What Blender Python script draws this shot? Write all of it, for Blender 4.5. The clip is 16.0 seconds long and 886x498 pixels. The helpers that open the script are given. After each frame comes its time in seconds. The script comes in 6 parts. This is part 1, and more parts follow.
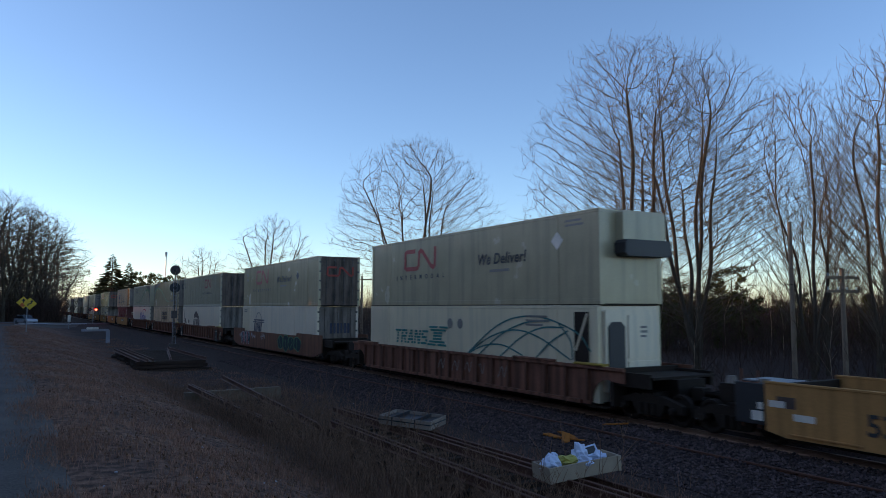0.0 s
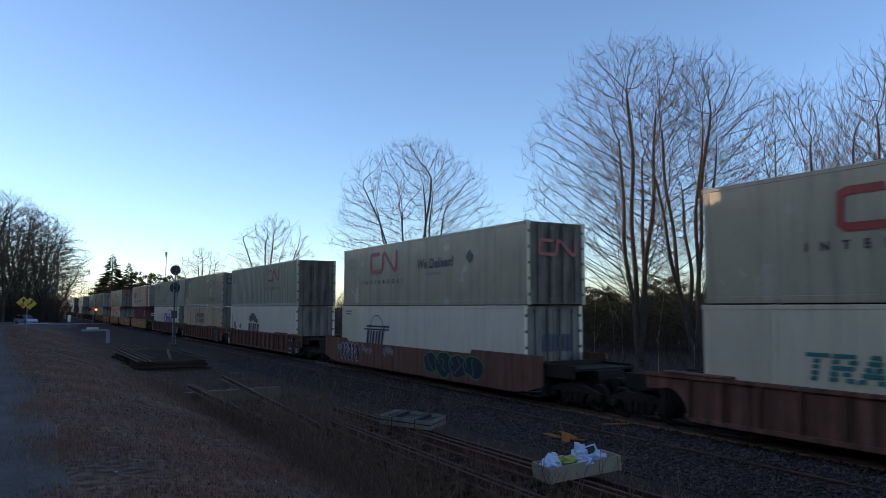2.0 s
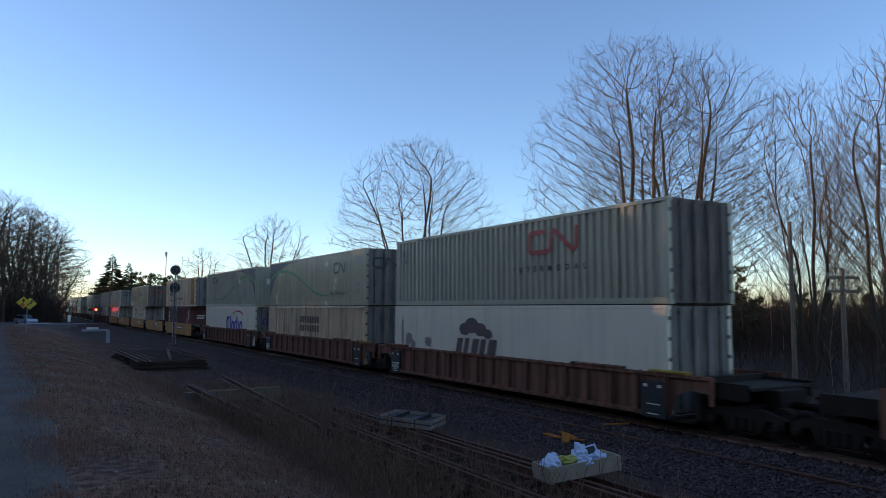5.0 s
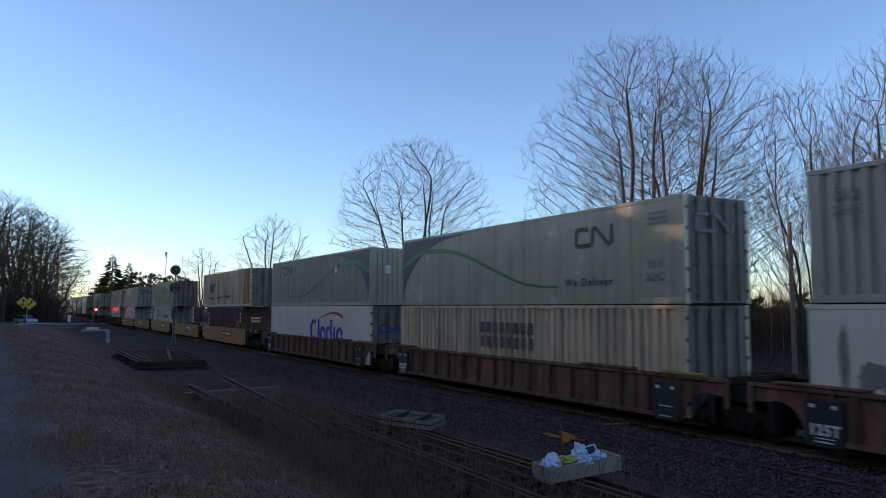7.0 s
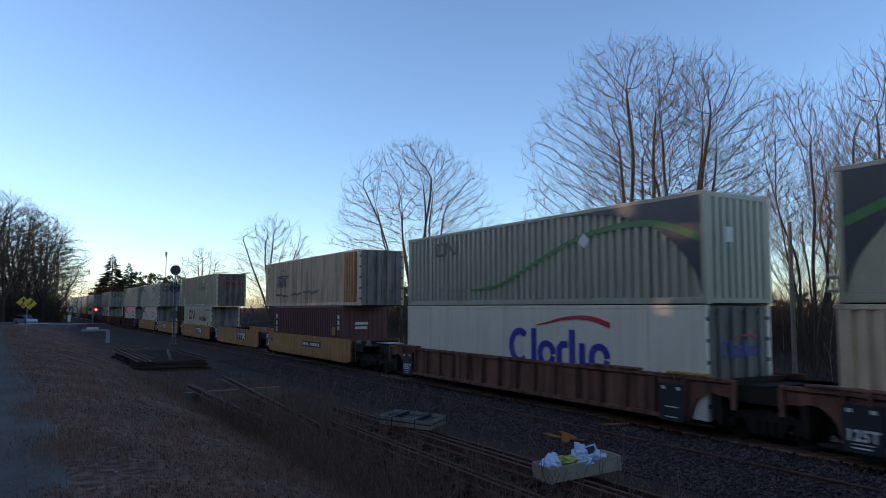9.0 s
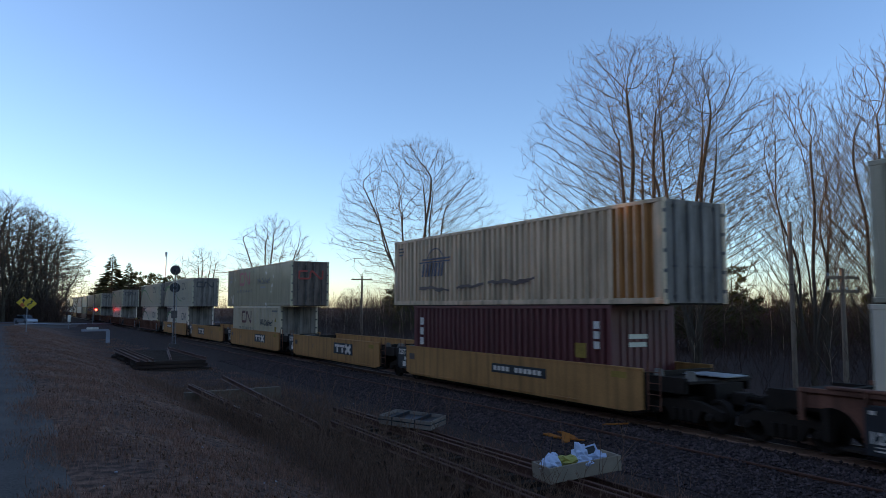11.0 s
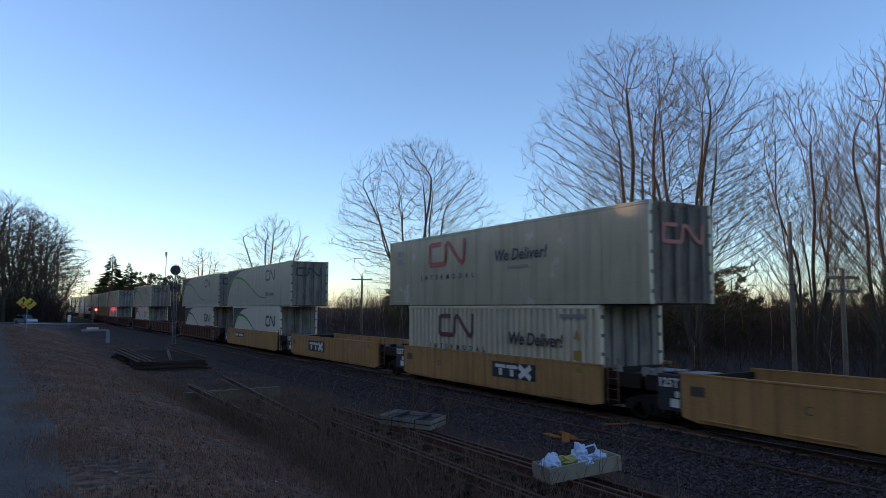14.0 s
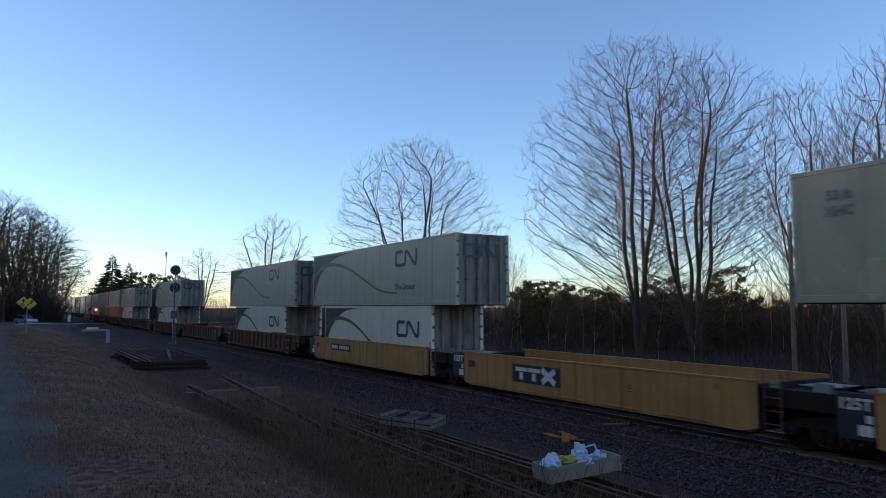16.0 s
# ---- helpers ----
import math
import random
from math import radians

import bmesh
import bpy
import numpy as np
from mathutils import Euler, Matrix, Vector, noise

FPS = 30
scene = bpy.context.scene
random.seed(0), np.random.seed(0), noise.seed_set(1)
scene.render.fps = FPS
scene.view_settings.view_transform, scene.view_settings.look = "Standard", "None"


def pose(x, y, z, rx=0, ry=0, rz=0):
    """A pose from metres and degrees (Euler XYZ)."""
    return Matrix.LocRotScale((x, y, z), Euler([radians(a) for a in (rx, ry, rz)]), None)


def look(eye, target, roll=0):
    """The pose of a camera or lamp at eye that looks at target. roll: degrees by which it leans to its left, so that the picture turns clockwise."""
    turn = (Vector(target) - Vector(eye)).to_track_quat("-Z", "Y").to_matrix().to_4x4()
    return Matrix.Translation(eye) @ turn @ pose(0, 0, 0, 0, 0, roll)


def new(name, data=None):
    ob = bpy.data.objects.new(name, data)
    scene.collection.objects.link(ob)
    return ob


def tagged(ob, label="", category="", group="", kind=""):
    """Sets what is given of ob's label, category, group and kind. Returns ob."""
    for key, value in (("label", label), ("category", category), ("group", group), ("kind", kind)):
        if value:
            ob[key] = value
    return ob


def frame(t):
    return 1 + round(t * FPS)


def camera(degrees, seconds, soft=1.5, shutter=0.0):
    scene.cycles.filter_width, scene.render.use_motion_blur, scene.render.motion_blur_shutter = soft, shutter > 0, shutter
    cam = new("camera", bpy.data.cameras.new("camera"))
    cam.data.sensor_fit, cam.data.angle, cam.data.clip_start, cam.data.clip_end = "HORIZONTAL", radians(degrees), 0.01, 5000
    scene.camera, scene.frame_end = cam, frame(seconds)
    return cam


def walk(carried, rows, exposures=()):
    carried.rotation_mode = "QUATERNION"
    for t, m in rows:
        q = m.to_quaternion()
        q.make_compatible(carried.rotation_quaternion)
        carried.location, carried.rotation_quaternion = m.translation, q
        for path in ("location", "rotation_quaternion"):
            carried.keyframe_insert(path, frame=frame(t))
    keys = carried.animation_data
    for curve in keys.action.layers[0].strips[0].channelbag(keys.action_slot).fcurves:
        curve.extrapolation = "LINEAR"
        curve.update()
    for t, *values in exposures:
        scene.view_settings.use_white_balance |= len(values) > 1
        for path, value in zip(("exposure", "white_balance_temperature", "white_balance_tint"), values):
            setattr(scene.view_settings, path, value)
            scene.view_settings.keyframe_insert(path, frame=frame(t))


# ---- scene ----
import collections

# Camera: stands at the roadside, 15 m from the train's side, 3.2 m above the rails.
SECONDS = 16.0
cam = camera(63.18, SECONDS, 0.8, 0.35)
EYE = Vector((0, 0, 3.2))
HEAD, TILT = radians(30.325), radians(4.613)
AXIS = Vector((-math.cos(HEAD) * math.cos(TILT), math.sin(HEAD) * math.cos(TILT), math.sin(TILT)))
walk(cam, [(0, look(EYE, EYE + AXIS)), (SECONDS, look(EYE, EYE + AXIS))], [(0, 1.3, 7600, 20), (1.5, 1.4, 7600, 20), (SECONDS, 1.4, 7600, 20)])

# ---- sky and sun: low evening sun behind the woods across the road ----
SUN_EL, SUN_AZ = radians(7.5), math.atan2(-0.646, -0.876)
world = bpy.data.worlds.new("world")
scene.world = world
world.use_nodes = True
wn = world.node_tree
sky = wn.nodes.new("ShaderNodeTexSky")
sky.sky_type = "NISHITA"
sky.sun_disc = False
sky.sun_elevation = SUN_EL
sky.sun_rotation = SUN_AZ % (2 * math.pi)
sky.altitude, sky.air_density, sky.dust_density, sky.ozone_density = 150, 0.8, 0.3, 3.3
wn.links.new(sky.outputs[0], wn.nodes["Background"].inputs[0])
wn.nodes["Background"].inputs[1].default_value = 0.15
sun = new("sun", bpy.data.lights.new("sun", "SUN"))
sun.data.energy, sun.data.angle, sun.data.color = 1.2, radians(0.6), (1.0, 0.74, 0.5)
TO_SUN = Vector((math.sin(SUN_AZ) * math.cos(SUN_EL), math.cos(SUN_AZ) * math.cos(SUN_EL), math.sin(SUN_EL)))
sun.matrix_world = look(Vector((0, 0, 50)) + TO_SUN * 100, (0, 0, 50))


# ---- materials ----
def mat(name, color, rough=0.7, metal=0.0, vary=0.25, scale=3.0, fine=40.0, bump=0.0, streak=0.0, stain=(0.05, 0.035, 0.025), spec=None,
        island=0.0, obrand=0.0, runs=(0.5, 0.78), tall=0.22, wavy=0.0):
    """Colour with variation at two scales, optional runs of dirt down the surface, and fine relief."""
    m = bpy.data.materials.new(name)
    m.use_nodes = True
    nt = m.node_tree
    N, L = nt.nodes.new, nt.links.new
    b = nt.nodes["Principled BSDF"]
    b.inputs["Roughness"].default_value, b.inputs["Metallic"].default_value = rough, metal
    b.inputs["Specular IOR Level"].default_value = (0.5 if rough < 0.6 else 0.12) if spec is None else spec
    tc = N("ShaderNodeTexCoord")
    n1, n2 = N("ShaderNodeTexNoise"), N("ShaderNodeTexNoise")
    n1.inputs["Scale"].default_value, n1.inputs["Detail"].default_value = scale, 5
    n2.inputs["Scale"].default_value, n2.inputs["Detail"].default_value = fine, 3
    L(tc.outputs["Object"], n1.inputs["Vector"]), L(tc.outputs["Object"], n2.inputs["Vector"])
    mix = N("ShaderNodeMath")
    mix.operation = "ADD"
    half = N("ShaderNodeMath")
    half.operation = "MULTIPLY"
    half.inputs[1].default_value = 0.6
    L(n2.outputs[0], half.inputs[0]), L(n1.outputs[0], mix.inputs[0]), L(half.outputs[0], mix.inputs[1])
    last = mix.outputs[0]
    if island or obrand:
        src = N("ShaderNodeNewGeometry").outputs["Random Per Island"] if island else N("ShaderNodeObjectInfo").outputs["Random"]
        k = N("ShaderNodeMath")
        k.operation = "MULTIPLY_ADD"
        k.inputs[1].default_value, k.inputs[2].default_value = (island or obrand), -(island or obrand) / 2
        s = N("ShaderNodeMath")
        L(src, k.inputs[0]), L(k.outputs[0], s.inputs[0]), L(last, s.inputs[1])
        last = s.outputs[0]
    ramp = N("ShaderNodeMapRange")
    ramp.inputs["From Min"].default_value, ramp.inputs["From Max"].default_value = 0.45, 1.15
    ramp.inputs["To Min"].default_value, ramp.inputs["To Max"].default_value = 1 - vary, 1 + vary
    L(last, ramp.inputs["Value"])
    mul = N("ShaderNodeMix")
    mul.data_type, mul.blend_type = "RGBA", "MULTIPLY"
    mul.inputs["Factor"].default_value = 1
    mul.inputs["A"].default_value = (*color, 1)
    L(ramp.outputs[0], mul.inputs["B"])
    out = mul.outputs["Result"]
    if streak:
        mp = N("ShaderNodeMapping")
        mp.inputs["Scale"].default_value = (3.5, 3.5, tall)
        n3 = N("ShaderNodeTexNoise")
        n3.inputs["Scale"].default_value, n3.inputs["Detail"].default_value = 1.0, 6
        L(tc.outputs["Object"], mp.inputs["Vector"]), L(mp.outputs[0], n3.inputs["Vector"])
        r3 = N("ShaderNodeMapRange")
        r3.inputs["From Min"].default_value, r3.inputs["From Max"].default_value = runs
        r3.inputs["To Max"].default_value = streak
        L(n3.outputs[0], r3.inputs["Value"])
        ms = N("ShaderNodeMix")
        ms.data_type = "RGBA"
        ms.inputs["B"].default_value = (*stain, 1)
        L(r3.outputs[0], ms.inputs["Factor"]), L(out, ms.inputs["A"])
        out = ms.outputs["Result"]
    L(out, b.inputs["Base Color"])
    rr = N("ShaderNodeMapRange")
    rr.inputs["To Min"].default_value, rr.inputs["To Max"].default_value = max(0.05, rough - 0.12), min(1, rough + 0.12)
    L(n1.outputs[0], rr.inputs["Value"]), L(rr.outputs[0], b.inputs["Roughness"])
    if bump:
        bp = N("ShaderNodeBump")
        bp.inputs["Strength"].default_value, bp.inputs["Distance"].default_value = bump, 0.02
        L(n2.outputs[0], bp.inputs["Height"]), L(bp.outputs[0], b.inputs["Normal"])
    if wavy:
        mp, nw, bw = N("ShaderNodeMapping"), N("ShaderNodeTexNoise"), N("ShaderNodeBump")
        mp.inputs["Scale"].default_value = (2.6, 2.6, 0.35)
        nw.inputs["Scale"].default_value, nw.inputs["Detail"].default_value = 1.0, 2
        bw.inputs["Strength"].default_value, bw.inputs["Distance"].default_value = wavy, 0.03
        L(tc.outputs["Object"], mp.inputs["Vector"]), L(mp.outputs[0], nw.inputs["Vector"]), L(nw.outputs[0], bw.inputs["Height"])
        if bump:
            L(bw.outputs[0], bp.inputs["Normal"])
        else:
            L(bw.outputs[0], b.inputs["Normal"])
    return m


def glow(name, color, strength):
    m = bpy.data.materials.new(name)
    m.use_nodes = True
    b = m.node_tree.nodes["Principled BSDF"]
    b.inputs["Base Color"].default_value = (*color, 1)
    b.inputs["Emission Color"].default_value = (*color, 1)
    b.inputs["Emission Strength"].default_value = strength
    return m


M = dict(
    grey=mat("grey_container_paint", (0.49, 0.38, 0.235), 0.24, 0, 0.12, 0.8, 20, 0.02, 0.45, (0.17, 0.15, 0.12), wavy=0.6),
    greyc=mat("grey_corrugated_paint", (0.45, 0.365, 0.24), 0.42, 0, 0.14, 0.8, 20, 0.02, 0.35, (0.14, 0.13, 0.11)),
    white=mat("white_container_paint", (0.84, 0.66, 0.47), 0.34, 0, 0.08, 0.7, 25, 0.02, 0.3, (0.32, 0.28, 0.23), wavy=0.5),
    cream=mat("cream_container_paint", (0.73, 0.55, 0.35), 0.45, 0, 0.1, 0.8, 25, 0.02, 0.35, (0.25, 0.2, 0.13)),
    beige=mat("weathered_beige_paint", (0.77, 0.49, 0.29), 0.55, 0, 0.2, 0.9, 25, 0.03, 0.7, (0.17, 0.1, 0.05), runs=(0.45, 0.75)),
    maroon=mat("maroon_container_paint", (0.165, 0.033, 0.028), 0.5, 0, 0.2, 0.9, 25, 0.03, 0.35, (0.05, 0.025, 0.02)),
    orange=mat("rust_orange_paint", (0.496, 0.188, 0.056), 0.6, 0, 0.25, 1.2, 25, 0.03, 0.6, (0.2, 0.09, 0.03)),
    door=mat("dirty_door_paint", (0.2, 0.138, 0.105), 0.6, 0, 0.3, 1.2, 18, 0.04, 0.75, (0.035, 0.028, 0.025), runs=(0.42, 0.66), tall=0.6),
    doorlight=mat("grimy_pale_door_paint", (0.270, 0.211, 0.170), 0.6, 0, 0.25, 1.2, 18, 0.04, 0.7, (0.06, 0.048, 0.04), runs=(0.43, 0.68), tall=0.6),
    roof=mat("container_roof_metal", (0.354, 0.282, 0.240), 0.5, 0.2, 0.2, 1.0, 20),
    dark=mat("dark_grimy_steel", (0.039, 0.025, 0.018), 0.7, 0.2, 0.35, 2.0, 30, 0.05),
    black=mat("black_paint", (0.029, 0.024, 0.026), 0.5, 0, 0.2, 2.0, 30),
    rust=mat("brown_car_paint", (0.259, 0.099, 0.061), 0.7, 0, 0.35, 1.2, 25, 0.05, 0.75, (0.035, 0.02, 0.014), runs=(0.42, 0.7)),
    brown=mat("dull_brown_car_paint", (0.23, 0.092, 0.054), 0.7, 0, 0.3, 1.0, 25, 0.05, 0.65, (0.045, 0.026, 0.018), runs=(0.44, 0.72)),
    yellow=mat("ochre_yellow_car_paint", (0.54, 0.235, 0.078), 0.6, 0, 0.28, 0.7, 25, 0.05, 0.6, (0.17, 0.085, 0.035), runs=(0.44, 0.76)),
    strip=mat("worn_yellow_edge_paint", (0.400, 0.235, 0.050), 0.65, 0, 0.35, 3.0, 30),
    steel=mat("worn_rail_steel", (0.260, 0.150, 0.104), 0.45, 0.7, 0.3, 2.0, 40, 0.05),
    railrust=mat("rusty_rail_steel", (0.150, 0.064, 0.044), 0.65, 0.15, 0.3, 3.0, 40, 0.08),
    red=mat("logo_red_paint", (0.420, 0.038, 0.025), 0.4, 0, 0.1, 2, 20),
    ink=mat("charcoal_lettering_paint", (0.055, 0.047, 0.046), 0.4, 0, 0.15, 2, 20),
    inkdull=mat("faded_lettering_paint", (0.240, 0.197, 0.165), 0.5, 0, 0.15, 2, 20),
    green=mat("green_stripe_paint", (0.045, 0.19, 0.04), 0.4, 0, 0.1, 2, 20),
    teal=mat("teal_logo_paint", (0.015, 0.2, 0.17), 0.4, 0, 0.15, 2, 20),
    tealdark=mat("dark_teal_line_paint", (0.03, 0.16, 0.15), 0.4, 0, 0.15, 2, 20),
    navy=mat("navy_logo_paint", (0.032, 0.034, 0.070), 0.45, 0, 0.2, 2, 20),
    blue=mat("blue_logo_paint", (0.04, 0.035, 0.3), 0.4, 0, 0.1, 2, 20),
    bright=mat("bright_red_arc_paint", (0.600, 0.028, 0.030), 0.4, 0, 0.1, 2, 20),
    umber=mat("brown_logo_paint", (0.120, 0.066, 0.050), 0.5, 0, 0.3, 4, 20),
    whitemark=mat("white_lettering_paint", (0.800, 0.677, 0.560), 0.5, 0, 0.2, 3, 30),
    plate=mat("dark_blue_plate_paint", (0.03, 0.025, 0.025), 0.5, 0, 0.2, 3, 30),
    gravel=mat("grey_gravel_road", (0.125, 0.094, 0.078), 0.9, 0, 0.5, 1.1, 22, 0.8),
    asphalt=mat("worn_asphalt", (0.153, 0.122, 0.123), 0.85, 0, 0.25, 0.3, 30, 0.3),
    stone=mat("ballast_stone", (0.100, 0.062, 0.057), 0.75, 0, 0.5, 3.0, 30, 0.3, island=0.9),
    wood=mat("weathered_tie_wood", (0.071, 0.041, 0.030), 0.85, 0, 0.4, 2.0, 25, 0.3),
    scrap=mat("orange_board", (0.500, 0.150, 0.030), 0.7, 0, 0.25, 4, 30),
    pine=mat("olive_pine_needles", (0.075, 0.068, 0.02), 0.8, 0, 0.4, 0.5, 8, island=0.6),
    rod=mat("dull_grey_door_hardware", (0.153, 0.122, 0.108), 0.6, 0.2, 0.3, 3, 30),
    greywood=mat("weathered_grey_wood", (0.319, 0.235, 0.184), 0.85, 0, 0.3, 3, 40, 0.2),
    offwhite=mat("off_white_container_paint", (0.79, 0.61, 0.39), 0.34, 0, 0.08, 0.7, 25, 0.02, 0.35, (0.3, 0.26, 0.18), wavy=0.5),
    crate=mat("pale_crate_wood", (0.420, 0.301, 0.210), 0.75, 0, 0.2, 2.5, 40, 0.1),
    rag=mat("white_plastic_bag", (0.6, 0.66, 0.8), 0.4, 0, 0.08, 6, 40, 0.1),
    ragyellow=mat("yellow_plastic_sack", (0.500, 0.395, 0.080), 0.5, 0, 0.15, 6, 40, 0.1),
    bark=mat("grey_brown_bark", (0.1, 0.074, 0.054), 0.9, 0, 0.3, 2.0, 20, 0.3),
    twig=mat("bare_twig_bark", (0.12, 0.088, 0.063), 0.9, 0, 0.25, 1.0, 10),
    leaf=mat("dead_leaf_litter", (0.170, 0.080, 0.044), 0.9, 0, 0.4, 1.0, 10, island=0.8),
    pale=mat("pale_birch_bark", (0.472, 0.338, 0.240), 0.85, 0, 0.3, 2.0, 20),
    needle=mat("dark_green_needles", (0.08, 0.07, 0.03), 0.8, 0, 0.4, 0.5, 8, island=0.5),
    brush=mat("brown_brush_twigs", (0.078, 0.043, 0.031), 0.9, 0, 0.35, 0.2, 4, island=0.6),
    grass=mat("dry_brown_grass", (0.345, 0.162, 0.108), 0.9, 0, 0.35, 0.5, 6, island=0.7),
    weed=mat("dead_weed_stalks", (0.240, 0.124, 0.079), 0.9, 0, 0.3, 1, 10, island=0.6),
    pole=mat("grey_utility_pole_wood", (0.236, 0.160, 0.112), 0.85, 0, 0.25, 2.0, 20, 0.2),
    signyellow=mat("yellow_road_sign", (0.75, 0.42, 0.02), 0.5, 0, 0.08, 2, 20),
    signorange=mat("orange_red_sign_mark", (0.6, 0.1, 0.02), 0.5, 0, 0.08, 2, 20),
    galv=mat("galvanised_steel", (0.35, 0.36, 0.37), 0.5, 0.7, 0.15, 3, 20),
    carpaint=mat("pale_silver_car_paint", (0.5, 0.52, 0.55), 0.3, 0.3, 0.05, 1, 10),
    glass=mat("dark_car_glass", (0.02, 0.025, 0.03), 0.1, 0, 0.05, 1, 10),
    tyre=mat("black_tyre_rubber", (0.02, 0.02, 0.02), 0.85, 0, 0.2, 5, 30),
    whitepaint=mat("white_road_paint", (0.600, 0.564, 0.600), 0.7, 0, 0.2, 2, 30),
    concrete=mat("pale_concrete", (0.360, 0.338, 0.360), 0.8, 0, 0.15, 2, 30, 0.1),
    redlamp=glow("red_lamp_lens", (1.0, 0.03, 0.02), 14.0),
    graffw=mat("white_spray_paint", (0.42, 0.38, 0.38), 0.6, 0, 0.2, 3, 30),
    graffr=mat("dull_red_spray_paint", (0.25, 0.03, 0.04), 0.6, 0, 0.2, 3, 30),
    graffg=mat("green_spray_paint", (0.09, 0.21, 0.11), 0.6, 0, 0.2, 3, 30),
    graffk=mat("dark_spray_paint", (0.03, 0.04, 0.045), 0.6, 0, 0.2, 3, 30),
)


# ---- mesh tools ----
class Geo:
    """Collects faces for one mesh."""

    def __init__(self):
        self.v, self.f = [], []

    def add(self, verts, faces):
        o = len(self.v)
        self.v += [tuple(p) for p in verts]
        self.f += [tuple(i + o for i in f) for f in faces]
        return self

    def box(self, x0, x1, y0, y1, z0, z1, m=None):
        p = [Vector(q) for q in ((x0, y0, z0), (x1, y0, z0), (x1, y1, z0), (x0, y1, z0), (x0, y0, z1), (x1, y0, z1), (x1, y1, z1), (x0, y1, z1))]
        if m:
            p = [m @ q for q in p]
        return self.add(p, [(3, 2, 1, 0), (4, 5, 6, 7), (0, 1, 5, 4), (1, 2, 6, 5), (2, 3, 7, 6), (3, 0, 4, 7)])

    def bevbox(self, x0, x1, y0, y1, z0, z1, b=0.02, m=None):
        """A box with its upright and level edges cut off along x."""
        prof = [(y0 + b, z0), (y1 - b, z0), (y1, z0 + b), (y1, z1 - b), (y1 - b, z1), (y0 + b, z1), (y0, z1 - b), (y0, z0 + b)]
        return self.prism(prof, x0, x1, m)

    def prism(self, prof, x0, x1, m=None):
        """A profile of (y, z) swept along x."""
        n = len(prof)
        p = [Vector((x0, y, z)) for y, z in prof] + [Vector((x1, y, z)) for y, z in prof]
        if m:
            p = [m @ q for q in p]
        return self.add(p, [tuple(range(n))[::-1], tuple(range(n, 2 * n))] + [(i, (i + 1) % n, n + (i + 1) % n, n + i) for i in range(n)])

    def plate(self, prof, y0, y1):
        """A profile of (x, z) with thickness along y."""
        n = len(prof)
        p = [(x, y0, z) for x, z in prof] + [(x, y1, z) for x, z in prof]
        return self.add(p, [tuple(range(n)), tuple(range(n, 2 * n))[::-1]] + [(i, n + i, n + (i + 1) % n, (i + 1) % n) for i in range(n)])

    def tube(self, pts, r0, r1=None, n=8, cap=True):
        """A tapered tube along points."""
        r1 = r0 if r1 is None else r1
        pts = [Vector(p) for p in pts]
        rings, o, k = [], len(self.v), len(pts)
        up = Vector((0.13, 0.21, 0.97))
        for i, p in enumerate(pts):
            d = (pts[min(i + 1, k - 1)] - pts[max(i - 1, 0)]).normalized()
            a = d.cross(up if abs(d.dot(up)) < 0.95 else Vector((1, 0, 0))).normalized()
            b = d.cross(a)
            r = r0 + (r1 - r0) * i / max(1, k - 1)
            self.v += [tuple(p + (a * math.cos(2 * math.pi * j / n) + b * math.sin(2 * math.pi * j / n)) * r) for j in range(n)]
        for i in range(k - 1):
            for j in range(n):
                self.f.append((o + i * n + j, o + i * n + (j + 1) % n, o + (i + 1) * n + (j + 1) % n, o + (i + 1) * n + j))
        if cap:
            self.f.append(tuple(o + j for j in range(n))[::-1])
            self.f.append(tuple(o + (k - 1) * n + j for j in range(n)))
        return self

    def lathe(self, prof, n=24, m=None):
        """A profile of (radius, along y) turned round the y axis."""
        o, k = len(self.v), len(prof)
        for r, y in prof:
            for j in range(n):
                a = 2 * math.pi * j / n
                q = Vector((r * math.cos(a), y, r * math.sin(a)))
                self.v.append(tuple(m @ q if m else q))
        for i in range(k - 1):
            for j in range(n):
                self.f.append((o + i * n + j, o + (i + 1) * n + j, o + (i + 1) * n + (j + 1) % n, o + i * n + (j + 1) % n))
        self.f.append(tuple(o + j for j in range(n)))
        self.f.append(tuple(o + (k - 1) * n + j for j in range(n))[::-1])
        return self

    def mesh(self, name, material, smooth=False):
        me = bpy.data.meshes.new(name)
        me.from_pydata(self.v, [], self.f)
        me.materials.append(material)
        if smooth:
            me.polygons.foreach_set("use_smooth", [True] * len(me.polygons))
        me.update()
        return me


def islands(geo):
    """The connected pieces of a Geo, each as a Geo."""
    root = list(range(len(geo.v)))

    def find(i):
        while root[i] != i:
            root[i] = root[root[i]]
            i = root[i]
        return i
    for f in geo.f:
        for i in f[1:]:
            root[find(i)] = find(f[0])
    out, place = {}, {}
    for i, p in enumerate(geo.v):
        g = out.setdefault(find(i), Geo())
        place[i] = len(g.v)
        g.v.append(p)
    for f in geo.f:
        out[find(f[0])].f.append(tuple(place[i] for i in f))
    return list(out.values())


def pieces(name, geo, material, parent, label=""):
    """Each connected piece of a painted mark as a part of its own."""
    for g in islands(geo):
        part(name, g, material, parent, label)


def part(name, geo, material, parent=None, label="", at=None, smooth=False):
    """One mesh object under a thing or part; geo is a Geo or a mesh already made."""
    ob = new(name, geo.mesh(name, material, smooth) if isinstance(geo, Geo) else geo)
    ob.parent = parent
    if at is not None:
        ob.matrix_basis = at
    return tagged(ob, label) if label else ob


def thing(name, label, category, group="", kind="", at=None):
    ob = tagged(new(name), label, category, group, kind)
    if at is not None:
        ob.matrix_basis = at
    return ob


TEXTS = {}


